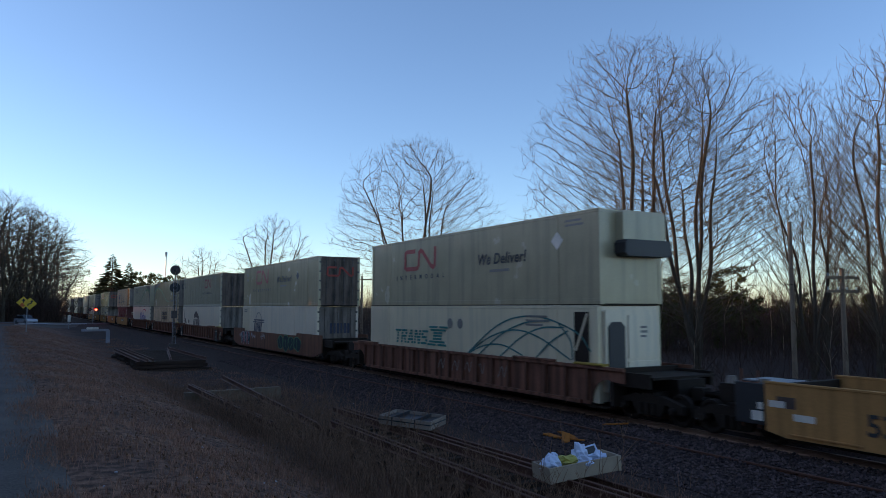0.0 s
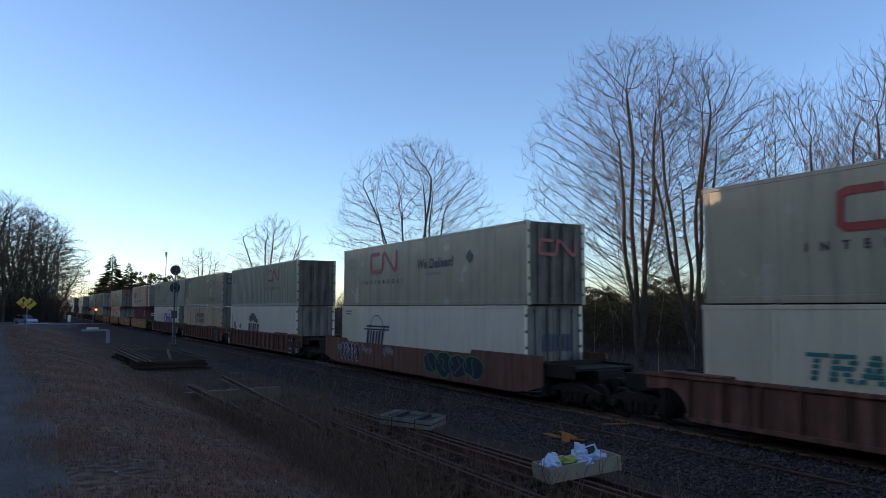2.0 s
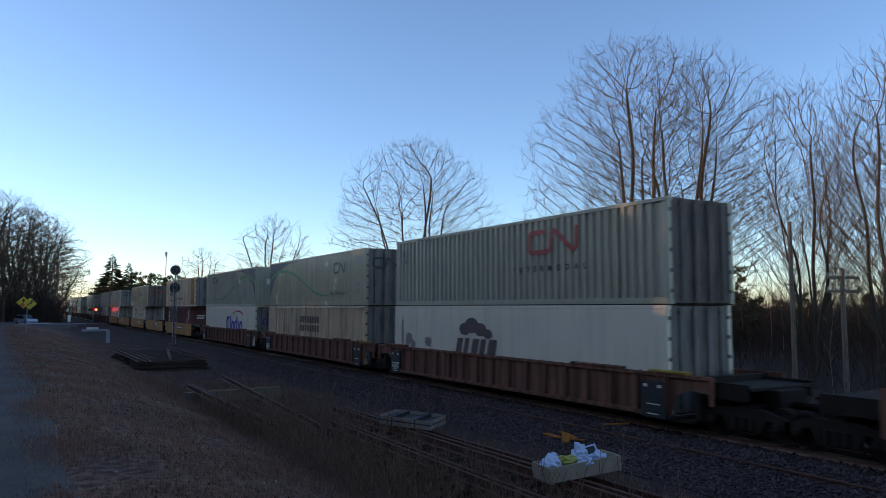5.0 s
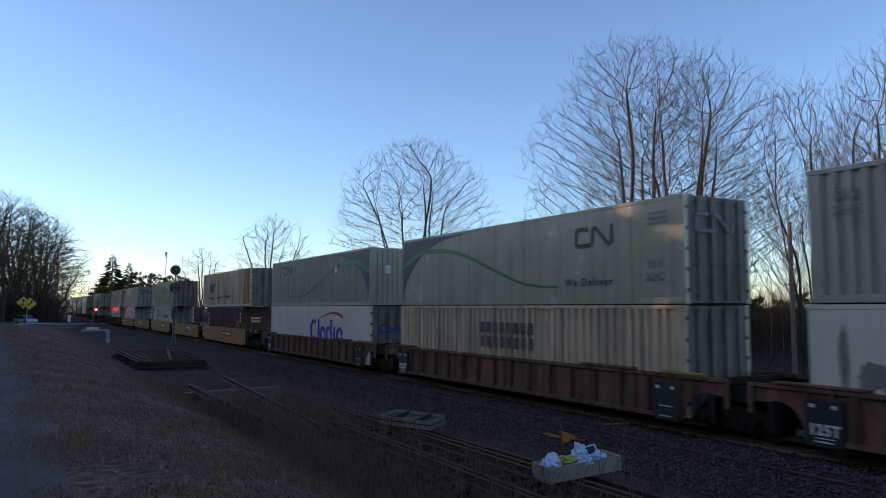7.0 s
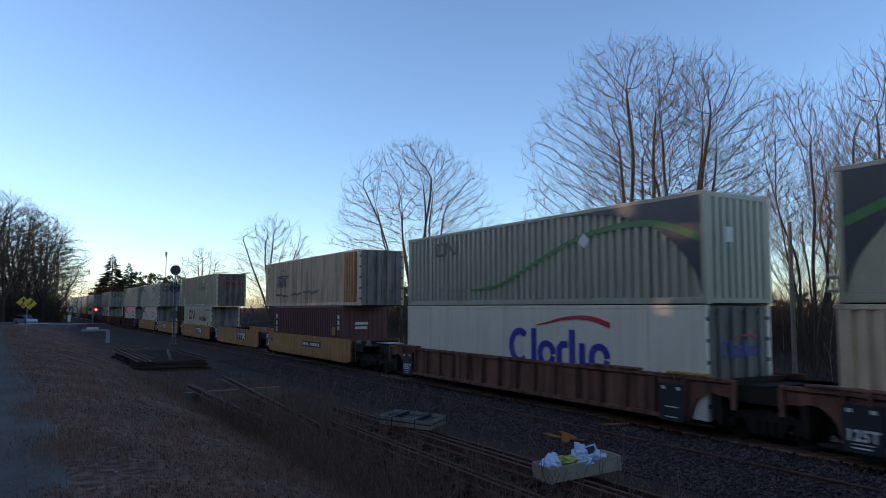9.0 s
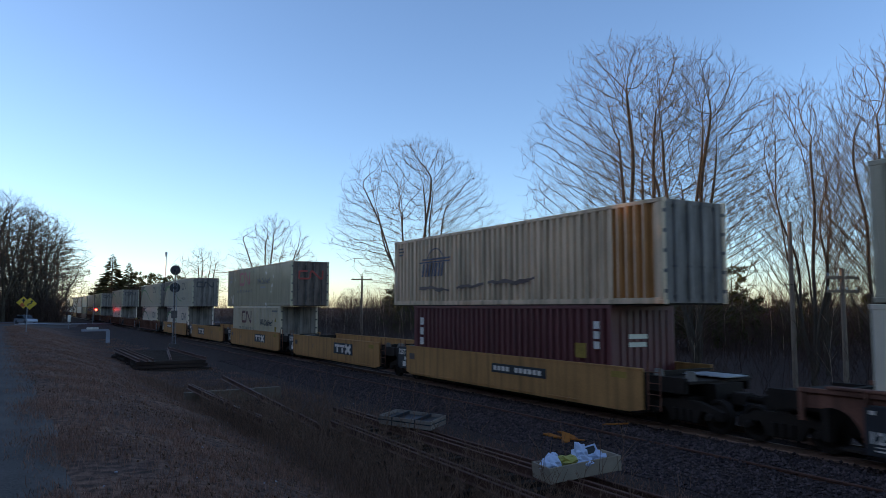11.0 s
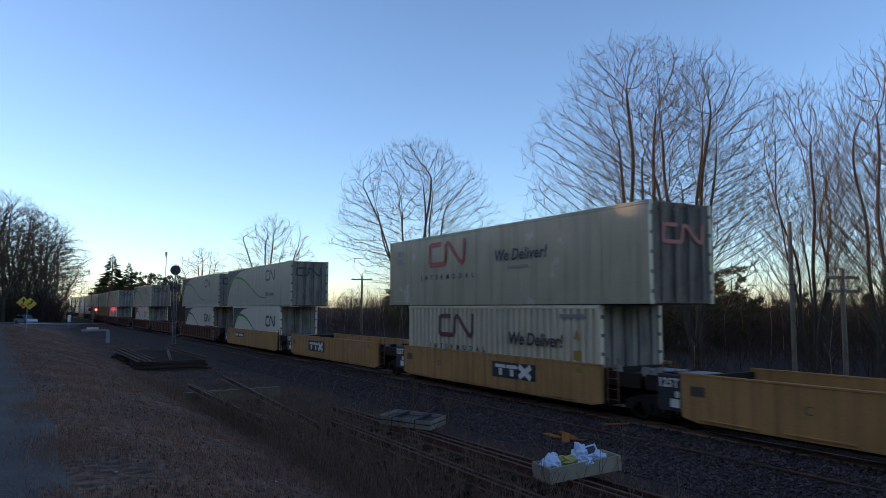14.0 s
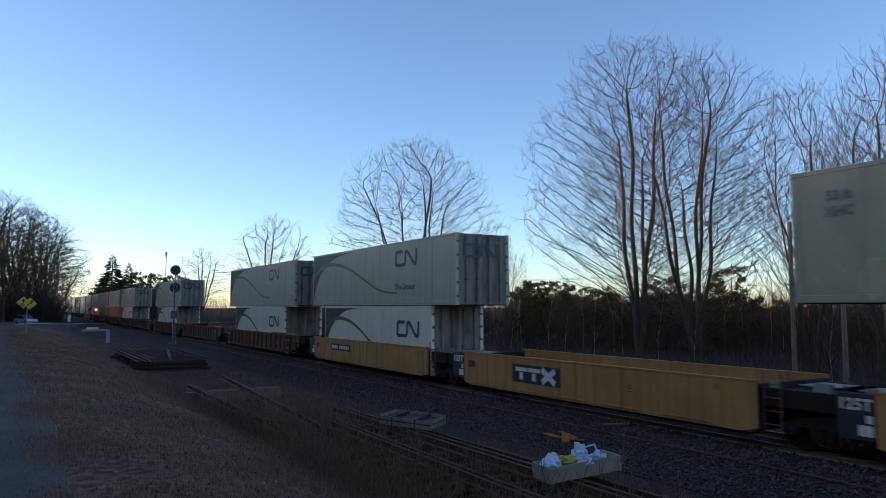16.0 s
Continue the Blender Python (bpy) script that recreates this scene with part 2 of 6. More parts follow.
def lettering(words, size, material, parent, x, y, z, name="lettering", shear=0.0, spacing=1.0, turn=0.0, bold=0.0, face="near", width=0.0):
    """Words on a side that looks towards -y (near) or on an end that looks towards +x (end)."""
    key = (words, size, shear, spacing, bold, width, material.name)
    if key not in TEXTS:
        cu = bpy.data.curves.new(name, "FONT")
        cu.body, cu.size, cu.extrude, cu.offset, cu.resolution_u = words, size, 0.002, bold, 3
        cu.shear, cu.space_character, cu.align_x = shear, spacing, "CENTER"
        tmp = bpy.data.objects.new(name, cu)
        scene.collection.objects.link(tmp)
        if width:
            ends = []
            for k in (1.0, 2.0):
                cu.space_character = k
                bpy.context.view_layer.update()
                ends.append(tmp.dimensions.x)
            cu.space_character = max(0.6, 1 + (width - ends[0]) / max(1e-3, ends[1] - ends[0]))
            bpy.context.view_layer.update()
        me = bpy.data.meshes.new_from_object(tmp.evaluated_get(bpy.context.evaluated_depsgraph_get()))
        bpy.data.objects.remove(tmp)
        me.materials.clear()
        me.materials.append(material)
        TEXTS[key] = me
    at = pose(x, y, z, 90, 0, 0) if face == "near" else pose(x, y, z, 90, 0, 90)
    return part(name, TEXTS[key], material, parent, at=at @ pose(0, 0, 0, 0, 0, turn))


def band(g, pts, w, y, t=0.003, face="near", x=0.0):
    """A painted stroke of width w along (x, z) points, lying proud at y."""
    n = len(pts)
    P = [Vector((a, 0, b)) for a, b in pts]
    L, R = [], []
    for i in range(n):
        d0 = (P[i] - P[i - 1]).normalized() if i else (P[1] - P[0]).normalized()
        d1 = (P[i + 1] - P[i]).normalized() if i < n - 1 else d0
        m = (d0 + d1)
        m = m.normalized() if m.length > 1e-6 else d1
        q = Vector((-m.z, 0, m.x)) * (w / 2 / max(0.35, m.dot(d1)))
        L.append(P[i] + q), R.append(P[i] - q)
    rim = [p for i in range(n) for p in (R[i], L[i])]
    if face == "near":
        v = [(p.x, y, p.z) for p in rim] + [(p.x, y + t, p.z) for p in rim]
    else:
        v = [(x, p.x, p.z) for p in rim] + [(x - t, p.x, p.z) for p in rim]
    o, f = 2 * n, []
    for i in range(n - 1):
        a, b, c, d = 2 * i, 2 * i + 2, 2 * i + 3, 2 * i + 1
        f += [(a, b, c, d), (o + d, o + c, o + b, o + a), (a, o + a, o + b, b), (d, c, o + c, o + d)]
    f += [(0, 1, o + 1, o), (2 * n - 1, 2 * n - 2, o + 2 * n - 2, o + 2 * n - 1)]
    return g.add(v, f)


def arc(cx, cz, rx, rz, a0, a1, n=14):
    return [(cx + rx * math.cos(radians(a0 + (a1 - a0) * i / n)), cz + rz * math.sin(radians(a0 + (a1 - a0) * i / n))) for i in range(n + 1)]


# ---- ground, road and tracks ----
TRACK_Y, GAUGE = 16.22, 1.435
CROSS_X = -158.0


def lerp(a, b, k):
    k = max(0.0, min(1.0, k))
    return a + (b - a) * k


def smooth(a, b, k):
    k = max(0.0, min(1.0, k))
    return a + (b - a) * k * k * (3 - 2 * k)


def road_z(x):
    return smooth(1.15, 0.3, (-85 - x) / 70)


def bank_top(x):
    """Where the level road side ends and the bank begins."""
    return lerp(0.62, -1.0, (-9 - x) / 69)


def road_edge(x):
    """The near edge of the grass: the gravel road runs beside the track, then swings across it at the level crossing."""
    return bank_top(x) + 0.05 + 0.12 * noise.noise((x * 0.25, 3.1, 0)) + 0.1 * noise.noise((x * 1.3, 7.1, 0)) + (smooth(0, 10.5, (-118 - x) / 34) if x < -112 else 0)


def height(x, y):
    e, r = bank_top(x) + 0.2, road_z(x)
    if y < e:
        z = r + (0.12 * (-9 - y) if y < -9 else 0)
        z = min(z, r + 5.0)
    elif y < 13.0:
        z = smooth(r, -0.42, (y - e) / (7.05 - e))
    elif y < 14.5:
        z = smooth(-0.42, -0.17, (y - 13.0) / 1.5)
    elif y < 18.0:
        z = -0.17
    elif y < 20.5:
        z = smooth(-0.17, -0.9, (y - 18.0) / 2.5)
    else:
        z = -0.9 + 0.5 * noise.noise((x * 0.03, y * 0.03, 1.7)) * min(1, (y - 20) / 30)
    if 0.6 < y < 14:
        z += 0.07 * noise.noise((x * 0.5, y * 0.5, 0)) + 0.03 * noise.noise((x * 2, y * 2, 5))
    k = max(0.0, 1 - abs(x - CROSS_X) / 11)
    if y > 0:
        z = lerp(z, smooth(road_z(x), -0.03, y / 11), min(1, k * 2.5))
    return z


def spaced(stops):
    out = []
    for a, b, n in stops:
        out += [a + (b - a) * i / n for i in range(n)]
    return out + [stops[-1][1]]


def sheet(name, xs, ys, zf, keep, material):
    g = Geo()
    idx = {}
    for i, x in enumerate(xs):
        for j, y in enumerate(ys):
            idx[i, j] = len(g.v)
            g.v.append((x, y, zf(x, y)))
    for i in range(len(xs) - 1):
        for j in range(len(ys) - 1):
            if keep((xs[i] + xs[i + 1]) / 2, (ys[j] + ys[j + 1]) / 2):
                g.f.append((idx[i, j], idx[i + 1, j], idx[i + 1, j + 1], idx[i, j + 1]))
    return g.mesh(name, material, True)


def ground_material():
    """Soil with dry grass patches on the bank and dark cinders towards the track."""
    m = bpy.data.materials.new("grassy_soil")
    m.use_nodes = True
    nt = m.node_tree
    N, L = nt.nodes.new, nt.links.new
    b = nt.nodes["Principled BSDF"]
    b.inputs["Roughness"].default_value, b.inputs["Specular IOR Level"].default_value = 0.95, 0.08
    tc = N("ShaderNodeTexCoord")

    def cloud(scale, detail, lo, hi):
        n, r = N("ShaderNodeTexNoise"), N("ShaderNodeMapRange")
        n.inputs["Scale"].default_value, n.inputs["Detail"].default_value = scale, detail
        r.inputs["From Min"].default_value, r.inputs["From Max"].default_value = lo, hi
        L(tc.outputs["Object"], n.inputs["Vector"]), L(n.outputs[0], r.inputs["Value"])
        return n.outputs[0], r.outputs[0]

    def blend(fac, a, c):
        x = N("ShaderNodeMix")
        x.data_type = "RGBA"
        L(fac, x.inputs["Factor"])
        for sock, val in (("A", a), ("B", c)):
            if isinstance(val, tuple):
                x.inputs[sock].default_value = (*val, 1)
            else:
                L(val, x.inputs[sock])
        return x.outputs["Result"]
    patch, grain, (fine, speck) = cloud(0.55, 6, 0.4, 0.64)[1], cloud(7, 5, 0.36, 0.66)[1], cloud(30, 3, 0.4, 0.7)
    turf = blend(grain, (0.1, 0.052, 0.037), (0.4, 0.195, 0.125))
    bare = blend(grain, (0.08, 0.044, 0.034), (0.26, 0.13, 0.09))
    bank = blend(patch, bare, turf)
    cinder = blend(speck, (0.042, 0.027, 0.023), (0.15, 0.088, 0.072))
    sep, wob, ramp = N("ShaderNodeSeparateXYZ"), N("ShaderNodeMath"), N("ShaderNodeMapRange")
    wob.operation = "MULTIPLY_ADD"
    wob.inputs[1].default_value = 5.0
    L(tc.outputs["Object"], sep.inputs[0]), L(cloud(0.35, 5, 0, 1)[0], wob.inputs[0]), L(sep.outputs["Y"], wob.inputs[2])
    ramp.inputs["From Min"].default_value, ramp.inputs["From Max"].default_value = 6.5, 10.0
    L(wob.outputs[0], ramp.inputs["Value"])
    L(blend(ramp.outputs[0], bank, cinder), b.inputs["Base Color"])
    bp = N("ShaderNodeBump")
    bp.inputs["Strength"].default_value, bp.inputs["Distance"].default_value = 0.9, 0.04
    L(fine, bp.inputs["Height"]), L(bp.outputs[0], b.inputs["Normal"])
    return m


XS = spaced([(-3000, -400, 8), (-400, -190, 21), (-190, -120, 70), (-120, -50, 50), (-50, 12, 220), (12, 60, 20), (60, 3000, 8)])
YS = spaced([(-3000, -80, 6), (-80, -10, 14), (-10, 0, 14), (0, 14, 90), (14, 21, 30), (21, 90, 14), (90, 3000, 8)])
ground = tagged(new("ground", sheet("ground", XS, YS, height, lambda x, y: True, ground_material())),
                "brown soil with thin dry grass beside the tracks", "ground", kind="structure")
RX = spaced([(-200, -110, 40), (-110, -45, 60), (-45, 30, 220)])
g = Geo()
for i in range(len(RX) - 1):
    row = []
    for x in (RX[i], RX[i + 1]):
        e = road_edge(x)
        row.append([(x, e - 9.5 + 9.5 * k / 12, height(x, e - 9.5 + 9.5 * k / 12) + (0.035 if k < 12 else 0.008)) for k in range(13)])
    o = len(g.v)
    g.v += row[0] + row[1]
    g.f += [(o + k, o + 13 + k, o + 14 + k, o + k + 1) for k in range(12)]
tagged(new("road", g.mesh("road", M["gravel"], True)), "grey gravel roadside running beside the tracks", "road", kind="structure")
g = Geo()
for i in range(30):
    for j in range(4):
        y0, y1, x0, x1 = -10 + i * 2, -8 + i * 2, CROSS_X - 5 + j * 2.5, CROSS_X - 2.5 + j * 2.5
        g.add([(x, y, height(x, y) + 0.03) for x, y in ((x0, y0), (x1, y0), (x1, y1), (x0, y1))], [(0, 1, 2, 3)])
tagged(new("crossing_road", g.mesh("crossing_road", M["asphalt"], True)), "grey asphalt road crossing the tracks", "road", kind="structure")


def rail_profile(z0=0.0):
    half = [(0.075, 0), (0.075, 0.012), (0.015, 0.03), (0.009, 0.05), (0.009, 0.13), (0.035, 0.142), (0.036, 0.17), (0.028, 0.178)]
    return [(a, z0 + b) for a, b in half] + [(-a, z0 + b) for a, b in half[::-1]]


track = thing("railway_track", "main line track of worn steel rails on dark ballast", "track", kind="structure")
for sgn in (-1, 1):
    part("rail", Geo().prism([(y + TRACK_Y + sgn * GAUGE / 2, z) for y, z in rail_profile(-0.18)], -520, 120), M["steel"], track)
tie_mesh = Geo().bevbox(-0.11, 0.11, -1.3, 1.3, -0.33, -0.165, 0.01).mesh("tie", M["wood"])
for i in range(150):
    part("tie", tie_mesh, None, track, at=pose(-75 + i * 0.55, TRACK_Y, 0, 0, 0, random.uniform(-1, 1)))
g = Geo().prism([(y + 13.95, z) for y, z in rail_profile(-0.36)], -75, 30)
tagged(new("spare_rail", g.mesh("spare_rail", M["railrust"])), "rusty loose rail lying along the ballast edge", "rail")

# ---- the train ----
SPEED, GAIN = 9.9925, 0.00838
MOVING, SPINNING = [], []
CX = 16.22


def travelled(t):
    return SPEED * t + GAIN * t * t


WHEEL = None


def wheel_mesh():
    r = 0.42
    prof = [(0.08, 0.0), (0.1, -0.02), (0.14, 0.02), (0.3, 0.035), (0.36, 0.0), (r, 0.0), (r + 0.005, 0.09), (r + 0.03, 0.1), (r + 0.028, 0.13), (0.35, 0.13), (0.3, 0.07), (0.12, 0.09), (0.1, 0.14)]
    g = Geo()
    for s in (-1, 1):
        m = Matrix.Translation((0, s * 0.85, 0)) @ Matrix.Diagonal((1, -s, 1, 1))
        g.lathe(prof, 20, m)
    g.lathe([(0.08, -0.98), (0.08, 0.98)], 10)
    # balance holes, so that the turning shows
    for s in (-1, 1):
        for k in range(3):
            a = 2 * math.pi * k / 3
            g.lathe([(0.035, -0.004), (0.035, 0.004)], 8, Matrix.Translation((0.23 * math.cos(a), s * 0.825, 0.23 * math.sin(a))))
    return g.mesh("wheelset", M["dark"])


def truck(parent, x, spin=True):
    """A two-axle truck: side frames with spring nests and bearing caps, a bolster and two wheelsets."""
    global WHEEL
    WHEEL = WHEEL or wheel_mesh()
    if "frame" not in TEXTS:
        g = Geo()
        for s in (-1, 1):
            y = s * 1.03
            prof = [(-1.22, 0.36), (-1.22, 0.58), (-0.95, 0.66), (-0.5, 0.78), (0.5, 0.78), (0.95, 0.66), (1.22, 0.58), (1.22, 0.36), (0.98, 0.36), (0.9, 0.5),
                    (0.62, 0.56), (0.42, 0.22), (-0.42, 0.22), (-0.62, 0.56), (-0.9, 0.5), (-0.98, 0.36)]
            g.plate(prof, y - 0.08, y + 0.08)
            for k in (-0.22, 0, 0.22):
                g.tube([(k, y + s * 0.1, 0.27), (k, y + s * 0.1, 0.56)], 0.08, n=8)
            for k in (-0.89, 0.89):
                g.lathe([(0.11, 0), (0.11, s * 0.1), (0.07, s * 0.14)], 12, Matrix.Translation((k, y + s * 0.06, 0.42)))
        g.bevbox(-0.2, 0.2, -1.1, 1.1, 0.5, 0.85, 0.03)
        TEXTS["frame"] = g.mesh("truck_frame", M["dark"])
    part("truck_frame", TEXTS["frame"], None, parent, "grimy cast steel truck frame", pose(x, 0, 0))
    for k in (-0.89, 0.89):
        w = part("wheelset", WHEEL, None, parent, at=pose(x + k, 0, 0.425))
        if spin:
            SPINNING.append((w, x + k))


def well_car(u, length, style, front=True, rear=True, spin=True, plates=True):
    """A container well car; u is the rear end of its body. Body origin at the rear, on the rail tops."""
    label, paint = {
        "ribbed": ("dull brown ribbed steel well car carrying containers", "rust"),
        "flat": ("brown smooth-sided well car with sprayed graffiti", "brown"),
        "yellow": ("ochre yellow smooth-sided well car", "yellow"),
    }[style]
    paint = M[paint]
    car = thing("well_car", label, "well car", "well cars of the train", at=pose(u, CX, 0))
    MOVING.append((car, u, CX, 0.0))
    L, W = length, 1.44
    top, bot = 1.46, 0.3
    # sides: thin plate with chords; ends stepped up
    for s in (-1, 1):
        g = Geo()
        if style == "ribbed":
            arch = [(0.2 + 0.66 * math.cos(radians(a)), 0.42 + 0.66 * math.sin(radians(a))) for a in range(0, 111, 10)]
            prof = [(0.95, bot)] + arch + [(-0.5, 1.02), (-0.5, top), (L + 0.5, top), (L + 0.5, 1.02)] + [(L - x, z) for x, z in arch[::-1]] + [(L - 0.95, bot)]
            g.plate(prof, s * 1.37, s * 1.345)
            part("top_chord", Geo().bevbox(-0.5, L + 0.5, s * 1.39 - 0.05, s * 1.39 + 0.05, top - 0.1, top, 0.01), paint, car)
            part("bottom_chord", Geo().bevbox(1.3, L - 1.3, s * 1.39 - 0.06, s * 1.39 + 0.06, bot, bot + 0.12, 0.01), paint, car)
        elif style == "flat":
            prof = [(0.0, 0.62), (0.7, 0.42), (1.5, bot), (L - 1.5, bot), (L - 0.7, 0.42), (L, 0.62), (L, top + 0.14), (L - 4.3, top + 0.14), (L - 4.4, top - 0.02), (3.0, top - 0.02), (2.9, top + 0.14), (0.0, top + 0.14)]
            g.plate(prof, s * 1.43, s * 1.36)
        else:
            prof = [(0.0, bot + 0.1), (0.5, bot), (L - 0.5, bot), (L, bot + 0.1), (L, top + 0.04), (0.0, top + 0.04)]
            g.plate(prof, s * 1.43, s * 1.36)
            k = 0.6
            while k < L - 2.2:
                part("ledge", Geo().bevbox(k, k + 1.6, s * 1.44 - 0.025, s * 1.44 + 0.025, bot + 0.07, bot + 0.11, 0.005), paint, car)
                k += 2.3
            part("top_chord", Geo().bevbox(0, L, s * 1.4 - 0.05, s * 1.4 + 0.05, top + 0.002, top + 0.06, 0.01), paint, car)
        part("side_sill", g, paint, car)
    if style == "ribbed":
        key = "rib"
        if key not in TEXTS:
            TEXTS[key] = Geo().plate([(-0.035, bot + 0.12), (0.035, bot + 0.12), (0.05, top - 0.1), (-0.05, top - 0.1)], -0.1, 0.0).mesh("rib", M["rust"])
        n = round((L - 2) / 0.98)
        for i in range(n):
            x = 1.0 + (L - 2.0) * i / (n - 1)
            part("rib", TEXTS[key], None, car, at=pose(x, -1.37, 0))
        for x0, x1 in ((0.15, 2.3), (L - 4.8, L - 2.6), (L - 1.6, L - 0.3)):
            part("edge_strip", Geo().bevbox(x0, x1, -1.47, -1.2, top + 0.002, top + 0.07, 0.02), M["strip"] if x0 > L - 2 else M["rust"], car, "worn edge strip on the sill")
    # floor of the well
    g = Geo()
    for i in range(7):
        x = 0.9 + (L - 1.8) * i / 6
        g.bevbox(x - 0.12, x + 0.12, -1.34, 1.34, 0.2, 0.32, 0.01)
    g.box(0.3, L - 0.3, -1.3, -0.9, 0.22, 0.27).box(0.3, L - 0.3, 0.9, 1.3, 0.22, 0.27)
    part("well_floor", g, M["dark"], car)
    for s in (0, 1):
        d = 1 if s else -1
        x = L if s else 0.0
        m = pose(x, 0, 0) @ Matrix.Diagonal((d, 1, 1, 1))
        g = Geo()
        g.prism([(-1.36, 0.35), (1.36, 0.35), (1.36, 1.42), (-1.36, 1.42)], -0.12, 0.04, m)
        g.prism([(-0.5, 0.72), (0.5, 0.72), (0.55, 1.2), (-0.55, 1.2)], 0.0, 1.7, m)
        g.prism([(-1.25, 1.2), (1.25, 1.2), (1.25, 1.27), (-1.25, 1.27)], 0.05, 1.45, m)
        for yy in (-1.3, 1.18):
            g.prism([(yy, 0.95), (yy + 0.12, 0.95), (yy + 0.12, 1.35), (yy, 1.35)], 0.0, 1.35, m)
        part("end_platform", g, M["dark"] if style != "yellow" else M["dark"], car)
        if style == "yellow":
            g = Geo()
            for yy in (-1.4,):
                for xx in (0.18, 0.62):
                    g.tube([m @ Vector((xx, yy, 0.42)), m @ Vector((xx, yy, 1.75))], 0.02, n=6)
                for zz in (0.55, 0.85, 1.15, 1.45):
                    g.tube([m @ Vector((0.18, yy, zz)), m @ Vector((0.62, yy, zz))], 0.014, n=6)
            part("ladder", g, M["rust"], car, "steel ladder and grab irons")
            for xx, yy in ((0.25, -1.05), (1.25, -0.95)):
                part("corner_guide", Geo().prism([(yy - 0.12, 1.27), (yy + 0.12, 1.27), (yy + 0.05, 1.52), (yy - 0.05, 1.52)], xx - 0.1, xx + 0.1, m), M["doorlight"], car, "pale cone-shaped container guide")
            g = Geo().prism([(-0.05, 1.33), (0.9, 1.33), (0.9, 1.36), (-0.05, 1.36)], 0.2, 1.6, m)
            part("walkway", g, M["galv"], car, "steel grating walkway")
    xr, xf = -1.1, L + 1.1
    if rear:
        truck(car, xr, spin)
    if front:
        truck(car, xf, spin)
    for ok, x, d in ((rear, xr, -1), (front, xf, 1)):
        if ok:
            g = Geo().tube([(x + d * 0.6, 0, 0.85), (x + d * 1.9, 0, 0.85)], 0.09, n=8).bevbox(x + d * 1.9 - 0.2, x + d * 1.9 + 0.2, -0.16, 0.16, 0.68, 1.0, 0.03)
            part("coupler", g, M["dark"], car)
            # brake hose and sill steps hang from the end
            part("brake_hose", Geo().tube([(x + d * 1.5, -0.35, 0.8), (x + d * 1.65, -0.38, 0.5), (x + d * 1.9, -0.3, 0.38), (x + d * 2.05, -0.2, 0.5)], 0.025, n=6), M["black"], car)
    if style == "ribbed" and plates:
        for x0, z0 in ((0.95, 0.24), (L - 1.85, 0.24)):
            part("load_plate", Geo().bevbox(x0, x0 + 0.84, -1.482, -1.37, z0, 1.24, 0.02), M["plate"], car, "dark plate with white lettering")
            g = Geo()
            for k in range(2):
                g.box(x0 + 0.1 + k * 0.5, x0 + 0.22 + k * 0.5, -1.486, -1.48, 1.06, 1.14)
                part("grab_iron", Geo().tube([(x0 + 0.05 + k * 0.55, -1.5, 1.2), (x0 + 0.05 + k * 0.55, -1.5, 1.5)], 0.03, n=6), M["rust"], car)
            g.box(x0 + 0.2, x0 + 0.6, -1.486, -1.48, 0.34, 0.37).box(x0 + 0.2, x0 + 0.65, -1.486, -1.48, 0.6 if x0 > 2 else 0.42, 0.63 if x0 > 2 else 0.44)
            pieces("small_writing", g, M["whitemark"], car)
        part("wheel_arch_post", Geo().box(-0.5, -0.38, -1.45, -1.37, 0.75, 1.36), M["rust"], car)
        part("wheel_arch_post", Geo().box(L + 0.38, L + 0.5, -1.45, -1.37, 0.75, 1.36), M["rust"], car)
    elif style == "yellow" and rear:
        part("load_plate", Geo().bevbox(-0.8, -0.03, -1.43, -1.34, 0.5, 1.45, 0.02), M["plate"], car, "dark plate with white lettering")
        pieces("reflector", Geo().box(-0.36, -0.06, -1.436, -1.43, 0.6, 0.82).box(-0.2, -0.06, -1.436, -1.43, 0.86, 1.02), M["whitemark"], car, "white reflector plates")
    if style == "yellow":
        part("patch", Geo().box(L - 1.2, L - 0.6, -1.436, -1.43, 1.2, 1.38), M["strip"], car, "brighter yellow patch")
        part("patch", Geo().box(0.3, 0.75, -1.436, -1.43, 0.95, 1.2), M["umber"], car, "dark worn patch")
    return car


def side_panel_mesh(L, H, corr, s, z0=0.16):
    """One long wall; corrugated walls fold in and out along their length."""
    g = Geo()
    y = s * 1.3
    if not corr:
        g.box(0.12, L - 0.12, y - s * 0.012, y - s * 0.04, z0, H - 0.1)
        return g
    pts, x, pitch, dep = [], 0.14, 0.34, 0.085
    while x < L - 0.14 - pitch:
        pts += [(x, y - s * 0.008), (x + 0.12, y - s * 0.008), (x + 0.16, y - s * (0.008 + dep)), (x + 0.3, y - s * (0.008 + dep))]
        x += pitch
    pts.append((L - 0.13, y - s * 0.008))
    v = [(a, b, z0) for a, b in pts] + [(a, b, H - 0.1) for a, b in pts]
    n = len(pts)
    g.add(v, [(i, i + 1, n + i + 1, n + i) if s < 0 else (n + i, n + i + 1, i + 1, i) for i in range(n - 1)])
    return g


